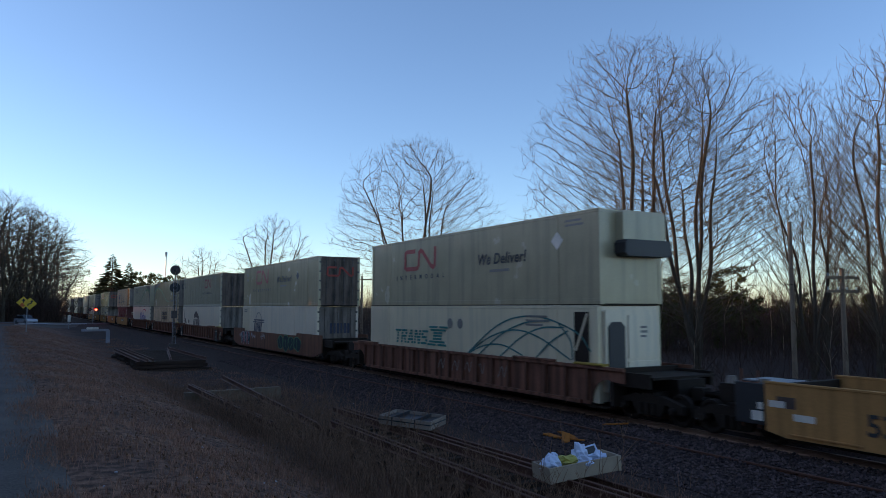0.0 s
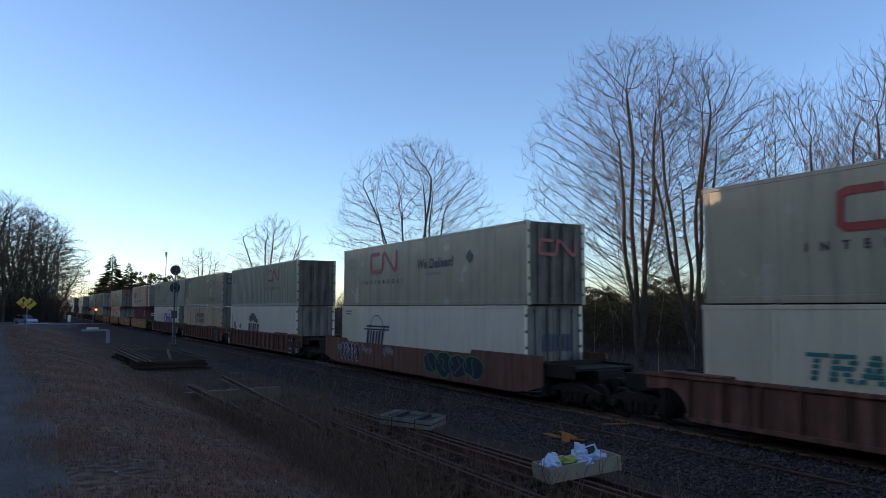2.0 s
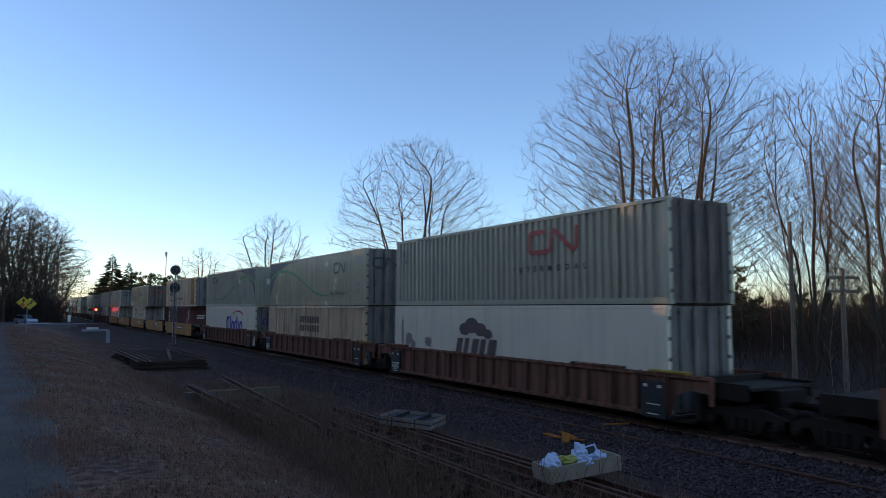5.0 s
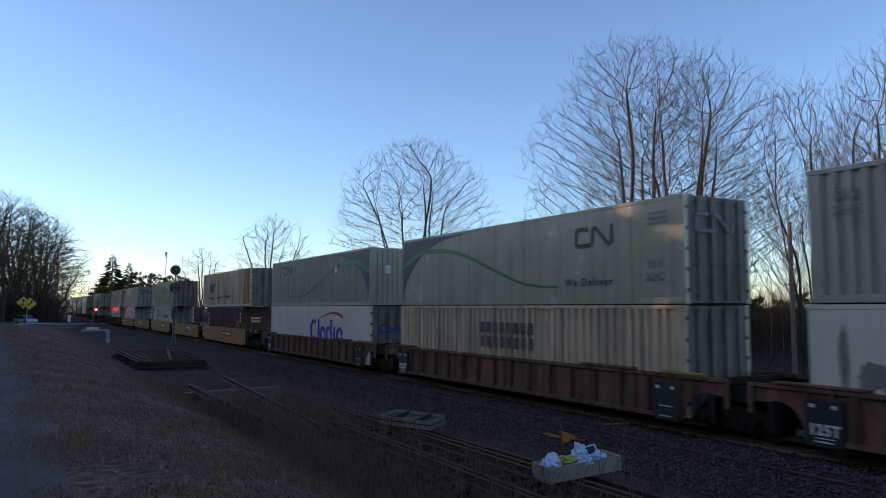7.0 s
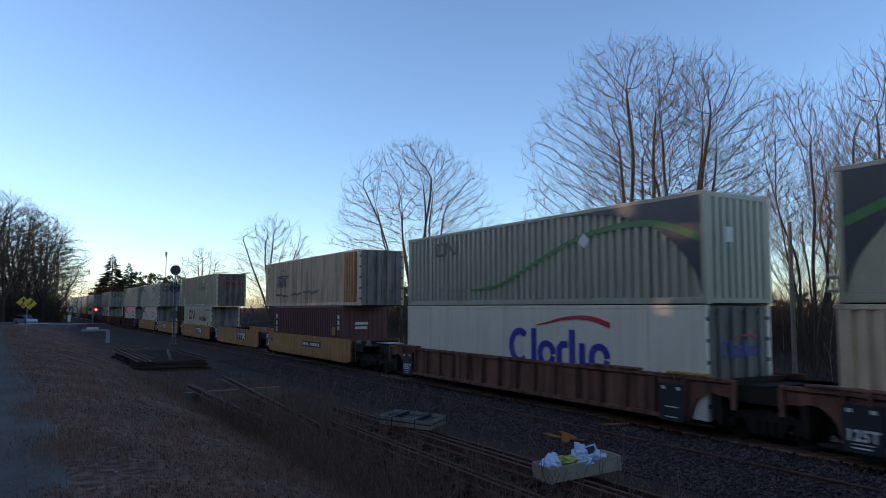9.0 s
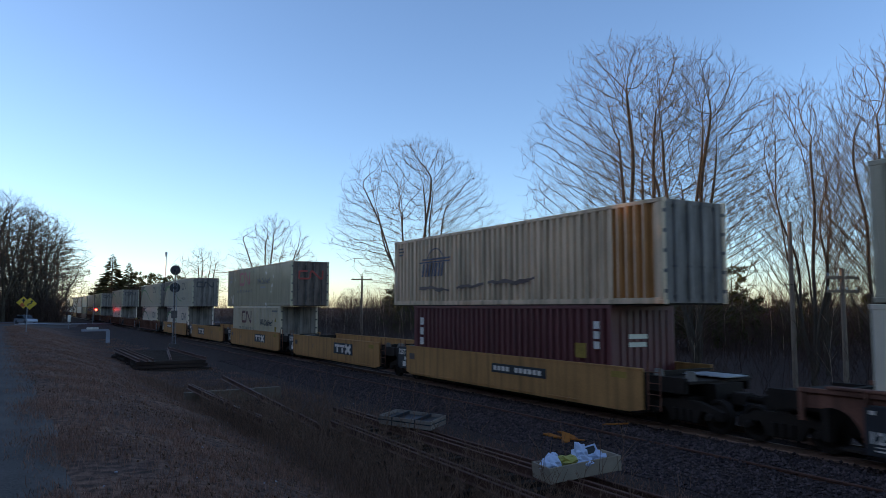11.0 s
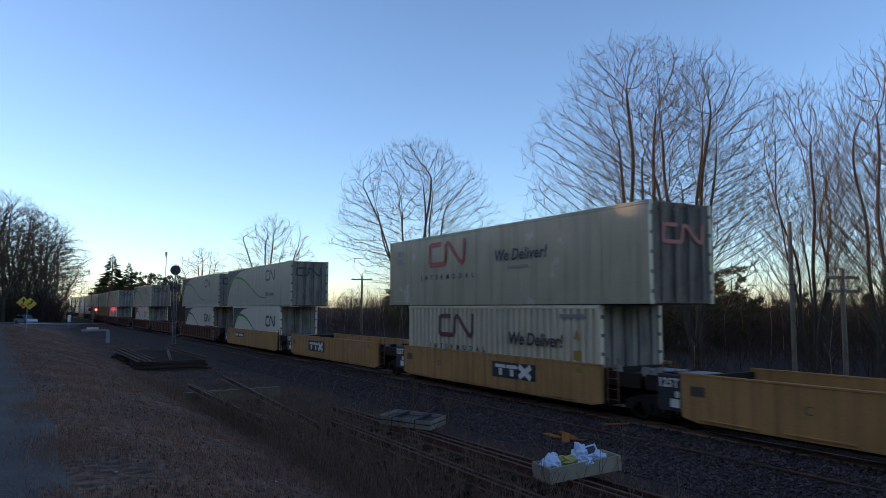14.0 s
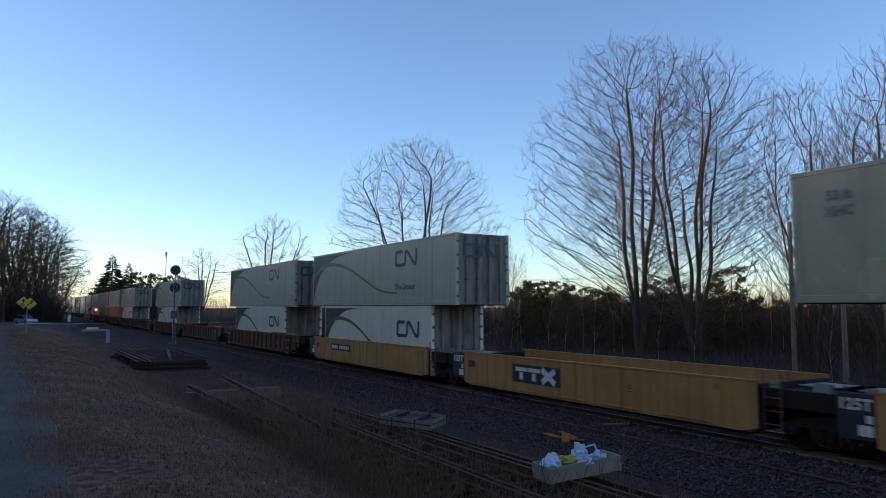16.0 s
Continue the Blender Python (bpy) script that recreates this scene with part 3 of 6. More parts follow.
def container(u, z, L, paint, corr=False, label="", end="doors", endpaint=None, name="shipping_container", H=2.9):
    """A box of L metres: walls, roof, frame, posts, castings, doors at the leading end. Origin at the rear end, bottom, middle."""
    m = M[paint]
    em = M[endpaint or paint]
    c = thing(name, label, "container", "containers on the train", at=pose(u, CX, z))
    MOVING.append((c, u, CX, z))
    for s in (-1, 1):
        part("side_panel", side_panel_mesh(L, H, corr, s), m, c)
    part("roof_panel", Geo().box(0.02, L - 0.02, -1.28, 1.28, H - 0.05, H - 0.02), M["roof"], c)
    part("underframe", Geo().box(0.05, L - 0.05, -1.24, 1.24, -0.025, 0.14), M["dark"], c)
    for s in (-1, 1):
        y0, y1 = sorted((s * 1.3, s * 1.2))
        part("top_rail", Geo().bevbox(0, L, y0, y1, H - 0.11, H, 0.012), m, c)
        part("bottom_rail", Geo().bevbox(0, L, y0, y1, 0, 0.17, 0.012), m, c)
    inset = (L - 12.19) / 2
    xs = [0.07, L - 0.07] + ([inset, L - inset] if L > 13 else [])
    for x in xs:
        for s in (-1, 1):
            y0, y1 = sorted((s * 1.304, s * 1.16))
            part("corner_post", Geo().box(x - 0.08, x + 0.08, y0, y1, 0.0, H - 0.004), m, c)
    cast = TEXTS.setdefault("cast" + paint, Geo().bevbox(-0.1, 0.1, -0.09, 0.09, -0.005, 0.115, 0.015).mesh("corner_casting", m))
    for x in xs:
        for zz in (0.0, H - 0.11):
            part("corner_casting", cast, None, c, at=pose(x, -1.225, zz))
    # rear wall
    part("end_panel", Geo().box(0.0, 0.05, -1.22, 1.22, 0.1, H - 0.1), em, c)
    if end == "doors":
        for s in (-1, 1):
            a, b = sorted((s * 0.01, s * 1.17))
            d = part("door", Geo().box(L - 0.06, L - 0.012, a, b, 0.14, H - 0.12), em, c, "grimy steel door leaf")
            for k in (0.28, 0.82):
                y = s * k
                part("lock_rod", Geo().tube([(L + 0.02, y, 0.06), (L + 0.02, y, H - 0.06)], 0.022, n=6).box(L - 0.01, L + 0.04, y - 0.06, y + 0.06, 1.0, 1.06)
                     .box(L - 0.01, L + 0.035, y - 0.05, y + 0.05, 0.14, 0.24).box(L - 0.01, L + 0.035, y - 0.05, y + 0.05, H - 0.26, H - 0.16), M["rod"], d)
            for k in range(5):
                part("hinge", Geo().box(L - 0.02, L + 0.012, s * 1.19 - 0.07, s * 1.19 + 0.07, 0.3 + k * 0.55, 0.4 + k * 0.55), M["rod"], d)
    elif end == "ribs":
        g = Geo()
        for k in range(9):
            y = -1.1 + k * 0.275
            part("end_rib", Geo().box(L - 0.046, L - 0.005, y - 0.08, y + 0.08, 0.142, H - 0.142), em, c)
        g.box(L - 0.07, L - 0.045, -1.2, 1.2, 0.1, H - 0.1)
        part("end_panel", g, em, c)
    if end == "plain":
        part("end_panel", Geo().box(L - 0.06, L - 0.004, -1.22, 1.22, 0.12, H - 0.1), em, c)
    for s in (0.02, H - 0.14):
        part("end_sill", Geo().box(L - 0.1, L + 0.003, -1.2, 1.2, s, s + 0.12), em, c)
    return c


Y = -1.312


def worm_logo(c, x, z, h, material, w=None, face="near", ex=0.0, wide=None):
    """A railway's mark drawn as plain bent bands: an open bracket and a zigzag."""
    W = wide or h * 2.8
    w = w or h * 0.19
    b = w / 2
    g = Geo()
    X = lambda k: x + W * k
    br = [(X(0.36), z + h - b), (X(0.08), z + h - b), (X(0.03), z + h - b * 1.7), (X(0.02), z + b * 2), (X(0.07), z + b), (X(0.4), z + b), (X(0.46), z + b * 1.6)]
    zz = [(X(0.465), z + b * 1.6), (X(0.485), z + h - b * 2.0), (X(0.54), z + h - b), (X(0.6), z + h - b * 1.8), (X(0.85), z + b * 1.9), (X(0.92), z + b), (X(0.97), z + b * 2.2), (X(0.98), z + h)]
    band(g, br, w, Y if face == "near" else 0, 0.003, face, ex)
    band(g, zz, w, Y - 0.001 if face == "near" else 0, 0.003, face, ex + (0.001 if face != "near" else 0))
    return part("logo", g, material, c)


def deliver(c, lx=3.38, lw=2.9, lz=1.54, lh=1.02, wx=2.56, wy=1.03, ww=4.32, sx=8.24, sz=1.57, sw=3.02, red="red"):
    """Bracket mark with a spaced word below it, and a slogan."""
    worm_logo(c, lx, lz, lh, M[red], wide=lw)
    lettering("INTERMODAL", 0.27, M["ink"], c, wx + ww / 2, Y, wy, width=ww, bold=0.008)
    lettering("We Deliver!", 0.56, M["ink"], c, sx + sw / 2, Y, sz, shear=0.2, bold=0.012, width=sw)
    pieces("small_writing", Geo().box(sx + 0.8, sx + 2.05, Y, Y + 0.003, sz - 0.3, sz - 0.2), M["inkdull"], c)


def codes(c, x, z=1.9):
    lettering("53 ft", 0.3, M["inkdull"], c, x, Y, z + 0.3, bold=0.01)
    lettering("XHC", 0.3, M["inkdull"], c, x, Y, z - 0.05, bold=0.01)


def bars(c, x, z, w, n, material, h=0.07, gap=0.14, face="near", ex=0.0):
    """Writing too small to read, as plain bars."""
    g = Geo()
    for i in range(n):
        ww = w * random.uniform(0.7, 1.0)
        if face == "near":
            g.box(x, x + ww, Y, Y + 0.003, z - i * gap, z - i * gap + h)
        else:
            g.box(ex - 0.003, ex, x, x + ww, z - i * gap, z - i * gap + h)
    pieces("small_writing", g, material, c)


def through_points(pts, n=8):
    """A smooth line through a few points."""
    P = [Vector((*p, 0)) for p in pts]
    P = [2 * P[0] - P[1]] + P + [2 * P[-1] - P[-2]]
    out = []
    for i in range(1, len(P) - 2):
        for j in range(n):
            t = j / n
            q = 0.5 * ((2 * P[i]) + (P[i + 1] - P[i - 1]) * t + (2 * P[i - 1] - 5 * P[i] + 4 * P[i + 1] - P[i + 2]) * t * t + (3 * P[i] - P[i - 1] - 3 * P[i + 1] + P[i + 2]) * t ** 3)
            out.append((q.x, q.y))
    return out + [tuple(P[-2][:2])]


CORNER = [(0.12, 0.2), (0.38, 0.91), (1.2, 1.77), (2.33, 2.31), (3.79, 2.66), (5.87, 2.79)]
WAVE = [(0.15, 1.7), (1.54, 2.17), (2.83, 2.26), (4.43, 2.11), (5.84, 1.77), (7.56, 1.19), (9.03, 0.74), (10.31, 0.58), (11.0, 0.56)]


def curve_brand(c, L, H, left=True, k=1.0):
    """A dark corner bounded by a wide curve, and a green wave along the side."""
    f = (lambda x: x * k) if left else (lambda x: L - x * k)
    g = Geo()
    a, top = through_points(CORNER), H - 0.112
    for (x0, z0), (x1, z1) in zip(a, a[1:]):
        q = [(f(x0), min(z0, top)), (f(x1), min(z1, top)), (f(x1), top), (f(x0), top)]
        g.add([(p, Y + 0.002, r) for p, r in q] + [(p, Y + 0.004, r) for p, r in q], [(0, 1, 2, 3), (7, 6, 5, 4), (0, 4, 5, 1), (3, 2, 6, 7)])
    part("dark_corner", g, M["ink"], c, "dark painted corner bounded by a curve")
    g = Geo()
    w = through_points(WAVE)
    for i in range(len(w) - 1):
        w0, w1 = 0.16 * (1 - i / len(w)) + 0.06, 0.16 * (1 - (i + 1) / len(w)) + 0.06
        (x0, z0), (x1, z1) = w[i], w[i + 1]
        q = [(f(x0), z0 - w0 / 2), (f(x1), z1 - w1 / 2), (f(x1), z1 + w1 / 2), (f(x0), z0 + w0 / 2)]
        g.add([(p, Y, r) for p, r in q] + [(p, Y + 0.002, r) for p, r in q], [(0, 1, 2, 3), (7, 6, 5, 4), (0, 4, 5, 1), (3, 2, 6, 7)])
    part("green_stripe", g, M["green"], c, "tapering green wave stripe")


def slant_brand(c, x, z, h, material, n=6, w=0.5):
    """A haulier's mark as slanted bars of uneven width under a thin line and an arc."""
    g = Geo()
    xx = x
    for i in range(n):
        ww = h * (0.42 if i % 2 else 0.55)
        g.plate([(xx, z), (xx + ww * 0.55, z), (xx + ww * 0.55 + 0.25 * h, z + h), (xx + 0.25 * h, z + h)], Y, Y + 0.003)
        xx += ww
    band(g, [(x - 0.35 * h, z + h * 1.1), (xx + h * 0.9, z + h * 1.1)], h * 0.1, Y)
    band(g, [(x + 0.1 * h, z + h * 1.32), (xx + h * 0.9, z + h * 1.32)], h * 0.12, Y)
    band(g, arc(x + (xx - x) * 0.62, z + h * 0.6, (xx - x) * 0.42, h * 1.5, 20, 165), 0.045, Y)
    pieces("haulier_mark", g, material, c, "dark slanted bars below a thin arc")


def striped_brand(c, x, z, h):
    """A teal mark of slanted blocks cut by level stripes, with a large cross shape."""
    g = Geo()
    spans = ([(0, 1)], [(0.36, 0.64)], [(0.36, 0.64)], [(0.36, 0.64)], [(0.36, 0.64)]), ([(0, 0.9)], [(0, 0.3), (0.66, 1)], [(0, 0.9)], [(0, 0.3), (0.5, 0.82)], [(0, 0.3), (0.66, 1)]), \
        ([(0.32, 0.68)], [(0.24, 0.76)], [(0.16, 0.45), (0.55, 0.84)], [(0.08, 0.92)], [(0, 0.3), (0.7, 1)]), ([(0, 0.4), (0.72, 1)], [(0, 0.52), (0.72, 1)], [(0, 0.28), (0.4, 1)], [(0, 0.28), (0.5, 1)], [(0, 0.28), (0.6, 1)]), \
        ([(0.1, 1)], [(0, 0.32)], [(0.1, 0.9)], [(0.68, 1)], [(0, 0.9)])
    for i, rows in enumerate(spans):
        for k, row in enumerate(rows):
            z0 = z + (4 - k) * h / 5
            for a, b in row:
                a, b, e = x + i * 0.62 + a * 0.55 + 0.2 * (z0 - z), x + i * 0.62 + b * 0.55 + 0.2 * (z0 - z), 0.2 * h * 0.14
                g.plate([(a, z0), (b, z0), (b + e, z0 + h * 0.14), (a + e, z0 + h * 0.14)], Y, Y + 0.003)
    for k in range(7):
        z0 = z - 0.02 + k * h * 1.35 / 7
        a = abs(k - 3) / 3
        for sgn in ((-1, 1) if a > 0.4 else (0,)):
            m = x + 3.85 + sgn * a * 0.42 + 0.2 * (z0 - z)
            g.plate([(m - 0.36, z0), (m + 0.36, z0), (m + 0.38, z0 + h * 0.13), (m - 0.34, z0 + h * 0.13)], Y, Y + 0.003)
    pieces("haulier_mark", g, M["teal"], c, "teal striped blocks and cross")
    g = Geo()
    a0 = (x + 6.2, 1.05)
    for pts in ([a0, (10.53, 2.02), (11.94, 2.47), (13.52, 2.5), (15.2, 2.06), (15.85, 1.5)], [a0, (10.4, 1.75), (11.9, 2.05), (13.3, 1.85), (14.9, 1.2)], [a0, (10.0, 1.42), (11.2, 1.5), (12.4, 1.2)],
                [(9.6, 1.05), (11.2, 1.9), (12.6, 2.32), (13.9, 2.4)], [(11.0, 1.05), (12.2, 1.75), (13.4, 2.15), (14.6, 2.2)], [(13.0, 1.05), (13.9, 1.7), (14.8, 2.1)], [(14.3, 2.35), (14.9, 1.8), (15.0, 1.2)]):
        band(g, through_points(pts, 6), 0.055, Y)
    pieces("globe_line", g, M["tealdark"], c, "thin teal globe lines")


def rounded_brand(c, x, z, h, material, face="near", ex=0.0, s=1.0):
    """A blue haulier's word as plain rounded blocks under a red arc."""
    g = Geo()
    xx = x
    for kind in "ClarKe":
        if kind == "C":
            w = h * 0.85
            band(g, arc(xx + w / 2, z + h * 0.55, w * 0.42, h * 0.45, 50, 310, 14), h * 0.2, Y, 0.003, face, ex)
        elif kind == "l":
            w = h * 0.28
            band(g, [(xx + w / 2, z), (xx + w / 2, z + h * 1.1)], h * 0.19, Y, 0.003, face, ex)
        elif kind == "K":
            w = h * 0.66
            band(g, [(xx + 0.12 * h, z), (xx + 0.12 * h, z + h * 1.1)], h * 0.19, Y, 0.003, face, ex)
            band(g, [(xx + 0.46 * h, z), (xx + 0.46 * h, z + h * 0.74)], h * 0.19, Y - 0.001, 0.003, face, ex)
        elif kind == "r":
            w = h * 0.45
            band(g, [(xx + 0.12 * h, z), (xx + 0.12 * h, z + h * 0.55), (xx + 0.22 * h, z + h * 0.68), (xx + 0.42 * h, z + h * 0.68)], h * 0.18, Y, 0.003, face, ex)
        else:
            w = h * 0.7
            band(g, arc(xx + w / 2, z + h * 0.38, w * 0.36, h * 0.3, 0, 350, 14), h * 0.18, Y, 0.003, face, ex)
        xx += w
    if s != 1.0:
        g.v = [(x + (a - x) * s, b, d) for a, b, d in g.v]
        xx = x + (xx - x) * s
    pieces("haulier_mark", g, material, c, "blue rounded blocks")
    g = Geo()
    W = xx - x
    pts = through_points([(x + W * a, z + h * b) for a, b in ((1.0, 1.24), (0.86, 1.4), (0.72, 1.44), (0.55, 1.38), (0.42, 1.27), (0.3, 1.2))], 4)
    half = [h * 0.08 * (0.15 + 0.85 * (1 - i / len(pts))) for i in range(len(pts))]
    rim = [(a, b + w) for (a, b), w in zip(pts, half)] + [(a, b - w) for (a, b), w in zip(pts, half)][::-1]
    if face == "near":
        g.plate(rim, Y - 0.0005, Y + 0.0025)
    else:
        g.prism(rim, ex - 0.003, ex + 0.0005)
    part("red_arc", g, M["bright"], c, "red arc")


def block_plate(car, x, z, w=2.2, h=0.72):
    """A dark plate with three white slab shapes cut by lines: the owner's mark."""
    p = part("owner_plate", Geo().box(x, x + w, -1.442, -1.432, z, z + h), M["black"], car, "dark plate with white slab shapes")
    g = Geo()
    y = -1.448
    for i in range(2):
        a = x + w * (0.08 + 0.27 * i)
        g.plate([(a, z + h * 0.62), (a + w * 0.25, z + h * 0.62), (a + w * 0.25, z + h * 0.84), (a, z + h * 0.84)], y, y + 0.004)
        g.plate([(a + w * 0.085, z + h * 0.15), (a + w * 0.165, z + h * 0.15), (a + w * 0.165, z + h * 0.57), (a + w * 0.085, z + h * 0.57)], y, y + 0.004)
    for k, (e0, e1) in enumerate(((0.64, 0.9), (0.9, 0.64))):
        band(g, [(x + w * e0, z + h * 0.15), (x + w * e1, z + h * 0.84)], w * 0.075, y - 0.001 * k)
    pieces("slab_mark", g, M["whitemark"], p)


def number_plate(car, x, z, w=2.3, h=0.3):
    p = part("number_board", Geo().box(x, x + w, -1.442, -1.432, z, z + h), M["black"], car, "dark board with white bars")
    g = Geo()
    xx = x + 0.12
    for i in range(11):
        if i != 4:
            g.box(xx, xx + w * 0.06, -1.447, -1.443, z + h * 0.25, z + h * 0.75)
        xx += w * 0.082
    pieces("number_bar", g, M["whitemark"], p)


def load_mark(car, x=-0.42, z=1.12, y=-1.434):
    lettering("125T", 0.32, M["whitemark"], car, x, y, z, bold=0.012, width=0.66)


LOW, UP = 0.355, 3.29
S53, S40 = 16.15, 12.19

# unit 0: yellow empty well just leaving
c0 = well_car(-10.7, 13.0, "yellow", rear=True, front=False)
lettering("53", 0.62, M["ink"], c0, 2.6, -1.446, 0.62, bold=0.01)
pieces("reflector", Geo().box(0.1, 0.5, -1.437, -1.431, 0.95, 1.1).box(0.7, 1.2, -1.437, -1.431, 0.7, 0.85), M["whitemark"], c0)

# unit 1
c1 = well_car(-33.9, 18.2, "ribbed", plates=False)
for i, x0 in enumerate((8.1, 9.2, 10.1, 11.0, 12.4)):
    part("chalk_mark", band(Geo(), through_points([(x0, 0.7), (x0 + 0.25, 1.1), (x0 + 0.4, 0.75), (x0 + 0.55, 1.15)], 4), 0.035, -1.374), M["inkdull"], c1, "faded chalk scribble")
k = container(-32.5, LOW, S53, "offwhite", False, "off-white smooth container with teal striped mark and globe lines", end="plain", endpaint="white")
striped_brand(k, 2.62, 1.27, 0.63)
part("end_section", Geo().box(0.16, 1.88, Y + 0.003, Y + 0.012, 0.18, 2.78), M["cream"], k, "cream painted end section")
bars(k, 12.6, 2.5, 1.3, 3, M["inkdull"])
pieces("small_writing", Geo().lathe([(0.2, 0), (0.2, 0.003)], 14, Matrix.Translation((7.56, Y, 2.2))).lathe([(0.2, 0), (0.2, 0.003)], 14, Matrix.Translation((8.33, Y, 2.2))), M["inkdull"], k)
part("open_frame", Geo().box(15.1, 15.75, Y + 0.002, Y + 0.006, 0.5, 2.7), M["dark"], k, "dark open bay of the end frame")
part("brace", band(Geo(), [(15.15, 1.5), (15.7, 2.65)], 0.1, Y - 0.002), M["cream"], k)
cool = part("cooling_unit", Geo().bevbox(S53, S53 + 0.12, -1.1, 1.1, 0.3, 2.75, 0.05).box(S53 + 0.1, S53 + 0.16, -0.2, 1.05, 1.3, 2.6).box(S53 + 0.1, S53 + 0.16, -0.2, 1.05, 0.35, 1.2), M["white"], k, "white refrigeration unit with dark intake")
part("intake", Geo().bevbox(S53 + 0.1, S53 + 0.17, -1.0, -0.35, 0.9, 2.4, 0.15), M["black"], cool)
bars(k, 0.3, 2.2, 0.3, 3, M["inkdull"], face="end", ex=S53 + 0.165)
k = container(-32.38, UP, S53, "grey", False, "grey smooth container with red bracket mark and slogan", end="plain", endpaint="grey")
deliver(k, 3.45, 2.84, 1.5, 0.95, 2.69, 1.13, 4.27, 9.48, 1.49)
part("diamond_sign", Geo().plate([(14.2, 1.75), (14.5, 2.05), (14.2, 2.35), (13.9, 2.05)], Y, Y + 0.003), M["whitemark"], k)
bars(k, 14.6, 2.6, 1.0, 2, M["inkdull"])
cool = part("cooling_unit", Geo().bevbox(S53, S53 + 0.3, -0.6, 1.2, 1.55, 2.85, 0.06), M["grey"], k, "grey refrigeration unit")
part("fuel_tank", Geo().bevbox(S53 + 0.02, S53 + 0.5, -0.7, 1.25, 1.45, 1.95, 0.1), M["black"], cool, "black box below the unit")

# unit 2
c2 = well_car(-58.3, 19.4, "flat")
k = container(-56.2, LOW, S53, "white", False, "white smooth container with dark slanted mark", end="doors", endpaint="doorlight")
slant_brand(k, 3.1, 1.02, 0.68, M["navy"], 6)
part("end_section", Geo().box(0.16, 1.88, Y + 0.003, Y + 0.012, 0.18, 2.78), M["offwhite"], k, "off-white painted end section")
bars(k, 0.5, 2.6, 0.9, 2, M["inkdull"])
part("seam_post", Geo().box(12.0, 12.2, Y + 0.006, Y + 0.05, 0.15, 2.8), M["white"], k)
slant = Geo()
for i in range(6):
    slant.box(S53 + 0.03, S53 + 0.034, -0.5 + i * 0.22, -0.36 + i * 0.22, 1.3, 1.9)
pieces("haulier_mark", slant, M["navy"], k)
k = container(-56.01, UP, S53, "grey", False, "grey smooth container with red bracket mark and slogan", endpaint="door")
deliver(k)
codes(k, 1.08)
part("diamond_sign", Geo().plate([(12.5, 1.6), (12.78, 1.87), (12.5, 2.14), (12.22, 1.87)], Y, Y + 0.003), M["ink"], k)
worm_logo(k, -0.8, 1.7, 0.6, M["red"], face="end", ex=S53 + 0.046)


def graffiti(car):
    """Sprayed tags on the side: dark lumpy fills with light outlines and strokes."""
    rnd = random.Random(7)
    y = -1.434

    def blob(cx, cz, rx, rz, k):
        return [(cx + rx * math.cos(a) * (1 + 0.3 * noise.noise((math.cos(a) * 1.5 + k * 9, math.sin(a) * 1.5, k))), cz + rz * math.sin(a) * (1 + 0.3 * noise.noise((math.cos(a) * 1.5, math.sin(a) * 1.5 + k * 5, k)))) for a in [2 * math.pi * i / 18 for i in range(18)]]
    for x0, x1, fill, line, n in ((2.3, 4.6, "graffr", "graffw", 5), (11.4, 15.8, "graffk", "graffg", 4)):
        w = x1 - x0
        for i in range(n):
            b = blob(x0 + w * (i + 0.5) / n, 0.92, w / n * 0.62, rnd.uniform(0.4, 0.5), i + x0)
            part("graffiti_fill", Geo().plate(b, y - 0.001 * (i % 2), y + 0.002), M[fill if i % 2 or fill == "graffk" else "graffk"], car, "sprayed graffiti")
            part("graffiti_line", band(Geo(), b[:rnd.randint(13, 17)], 0.055, y - 0.004 - 0.001 * (i % 2)), M[line], car, "sprayed graffiti")
            cx = x0 + w * (i + 0.5) / n
            q = through_points([(cx + rnd.uniform(-0.25, 0.25) * w / n, 0.6 + 0.2 * j + rnd.uniform(-0.06, 0.06)) for j in range(4)], 4)
            part("graffiti_line", band(Geo(), q, 0.045, y - 0.007), M[line], car, "sprayed graffiti")
    for x0 in (1.75, 5.0, 5.5, 7.4, 7.9):
        q = through_points([(x0 + i * 0.1, 1.0 + 0.28 * (i % 2) + rnd.uniform(-0.12, 0.12)) for i in range(7)], 4)
        part("graffiti_line", band(Geo(), q, 0.03, y - 0.002), M["graffw"], car, "sprayed graffiti")


graffiti(c2)

# units 3 to 5: one articulated brown car
c3 = well_car(-81.0, 18.2, "ribbed")
load_mark(c3, 1.37, 0.5, -1.486)
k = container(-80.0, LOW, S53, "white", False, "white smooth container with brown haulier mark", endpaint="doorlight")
g = Geo()
for i, w in enumerate((0.4, 0.3, 0.45, 0.35, 0.5)):
    g.plate([(5.3 + i * 0.55, 1.0), (5.3 + i * 0.55 + w, 1.0), (5.5 + i * 0.55 + w, 1.65), (5.5 + i * 0.55, 1.65)], Y, Y + 0.003)
g.plate([(4.9, 0.85), (8.1, 0.85), (8.2, 0.95), (4.95, 0.95)], Y, Y + 0.003)
for cx, cz, r in ((6.0, 2.0, 0.4), (6.5, 2.15, 0.5), (7.1, 2.0, 0.42), (7.6, 1.85, 0.3)):
    g.plate(arc(cx, cz, r, r * 0.6, 0, 340, 10), Y + 0.0005 * r, Y + 0.003)
pieces("haulier_mark", g, M["umber"], k, "brown slanted blocks under rounded shapes")
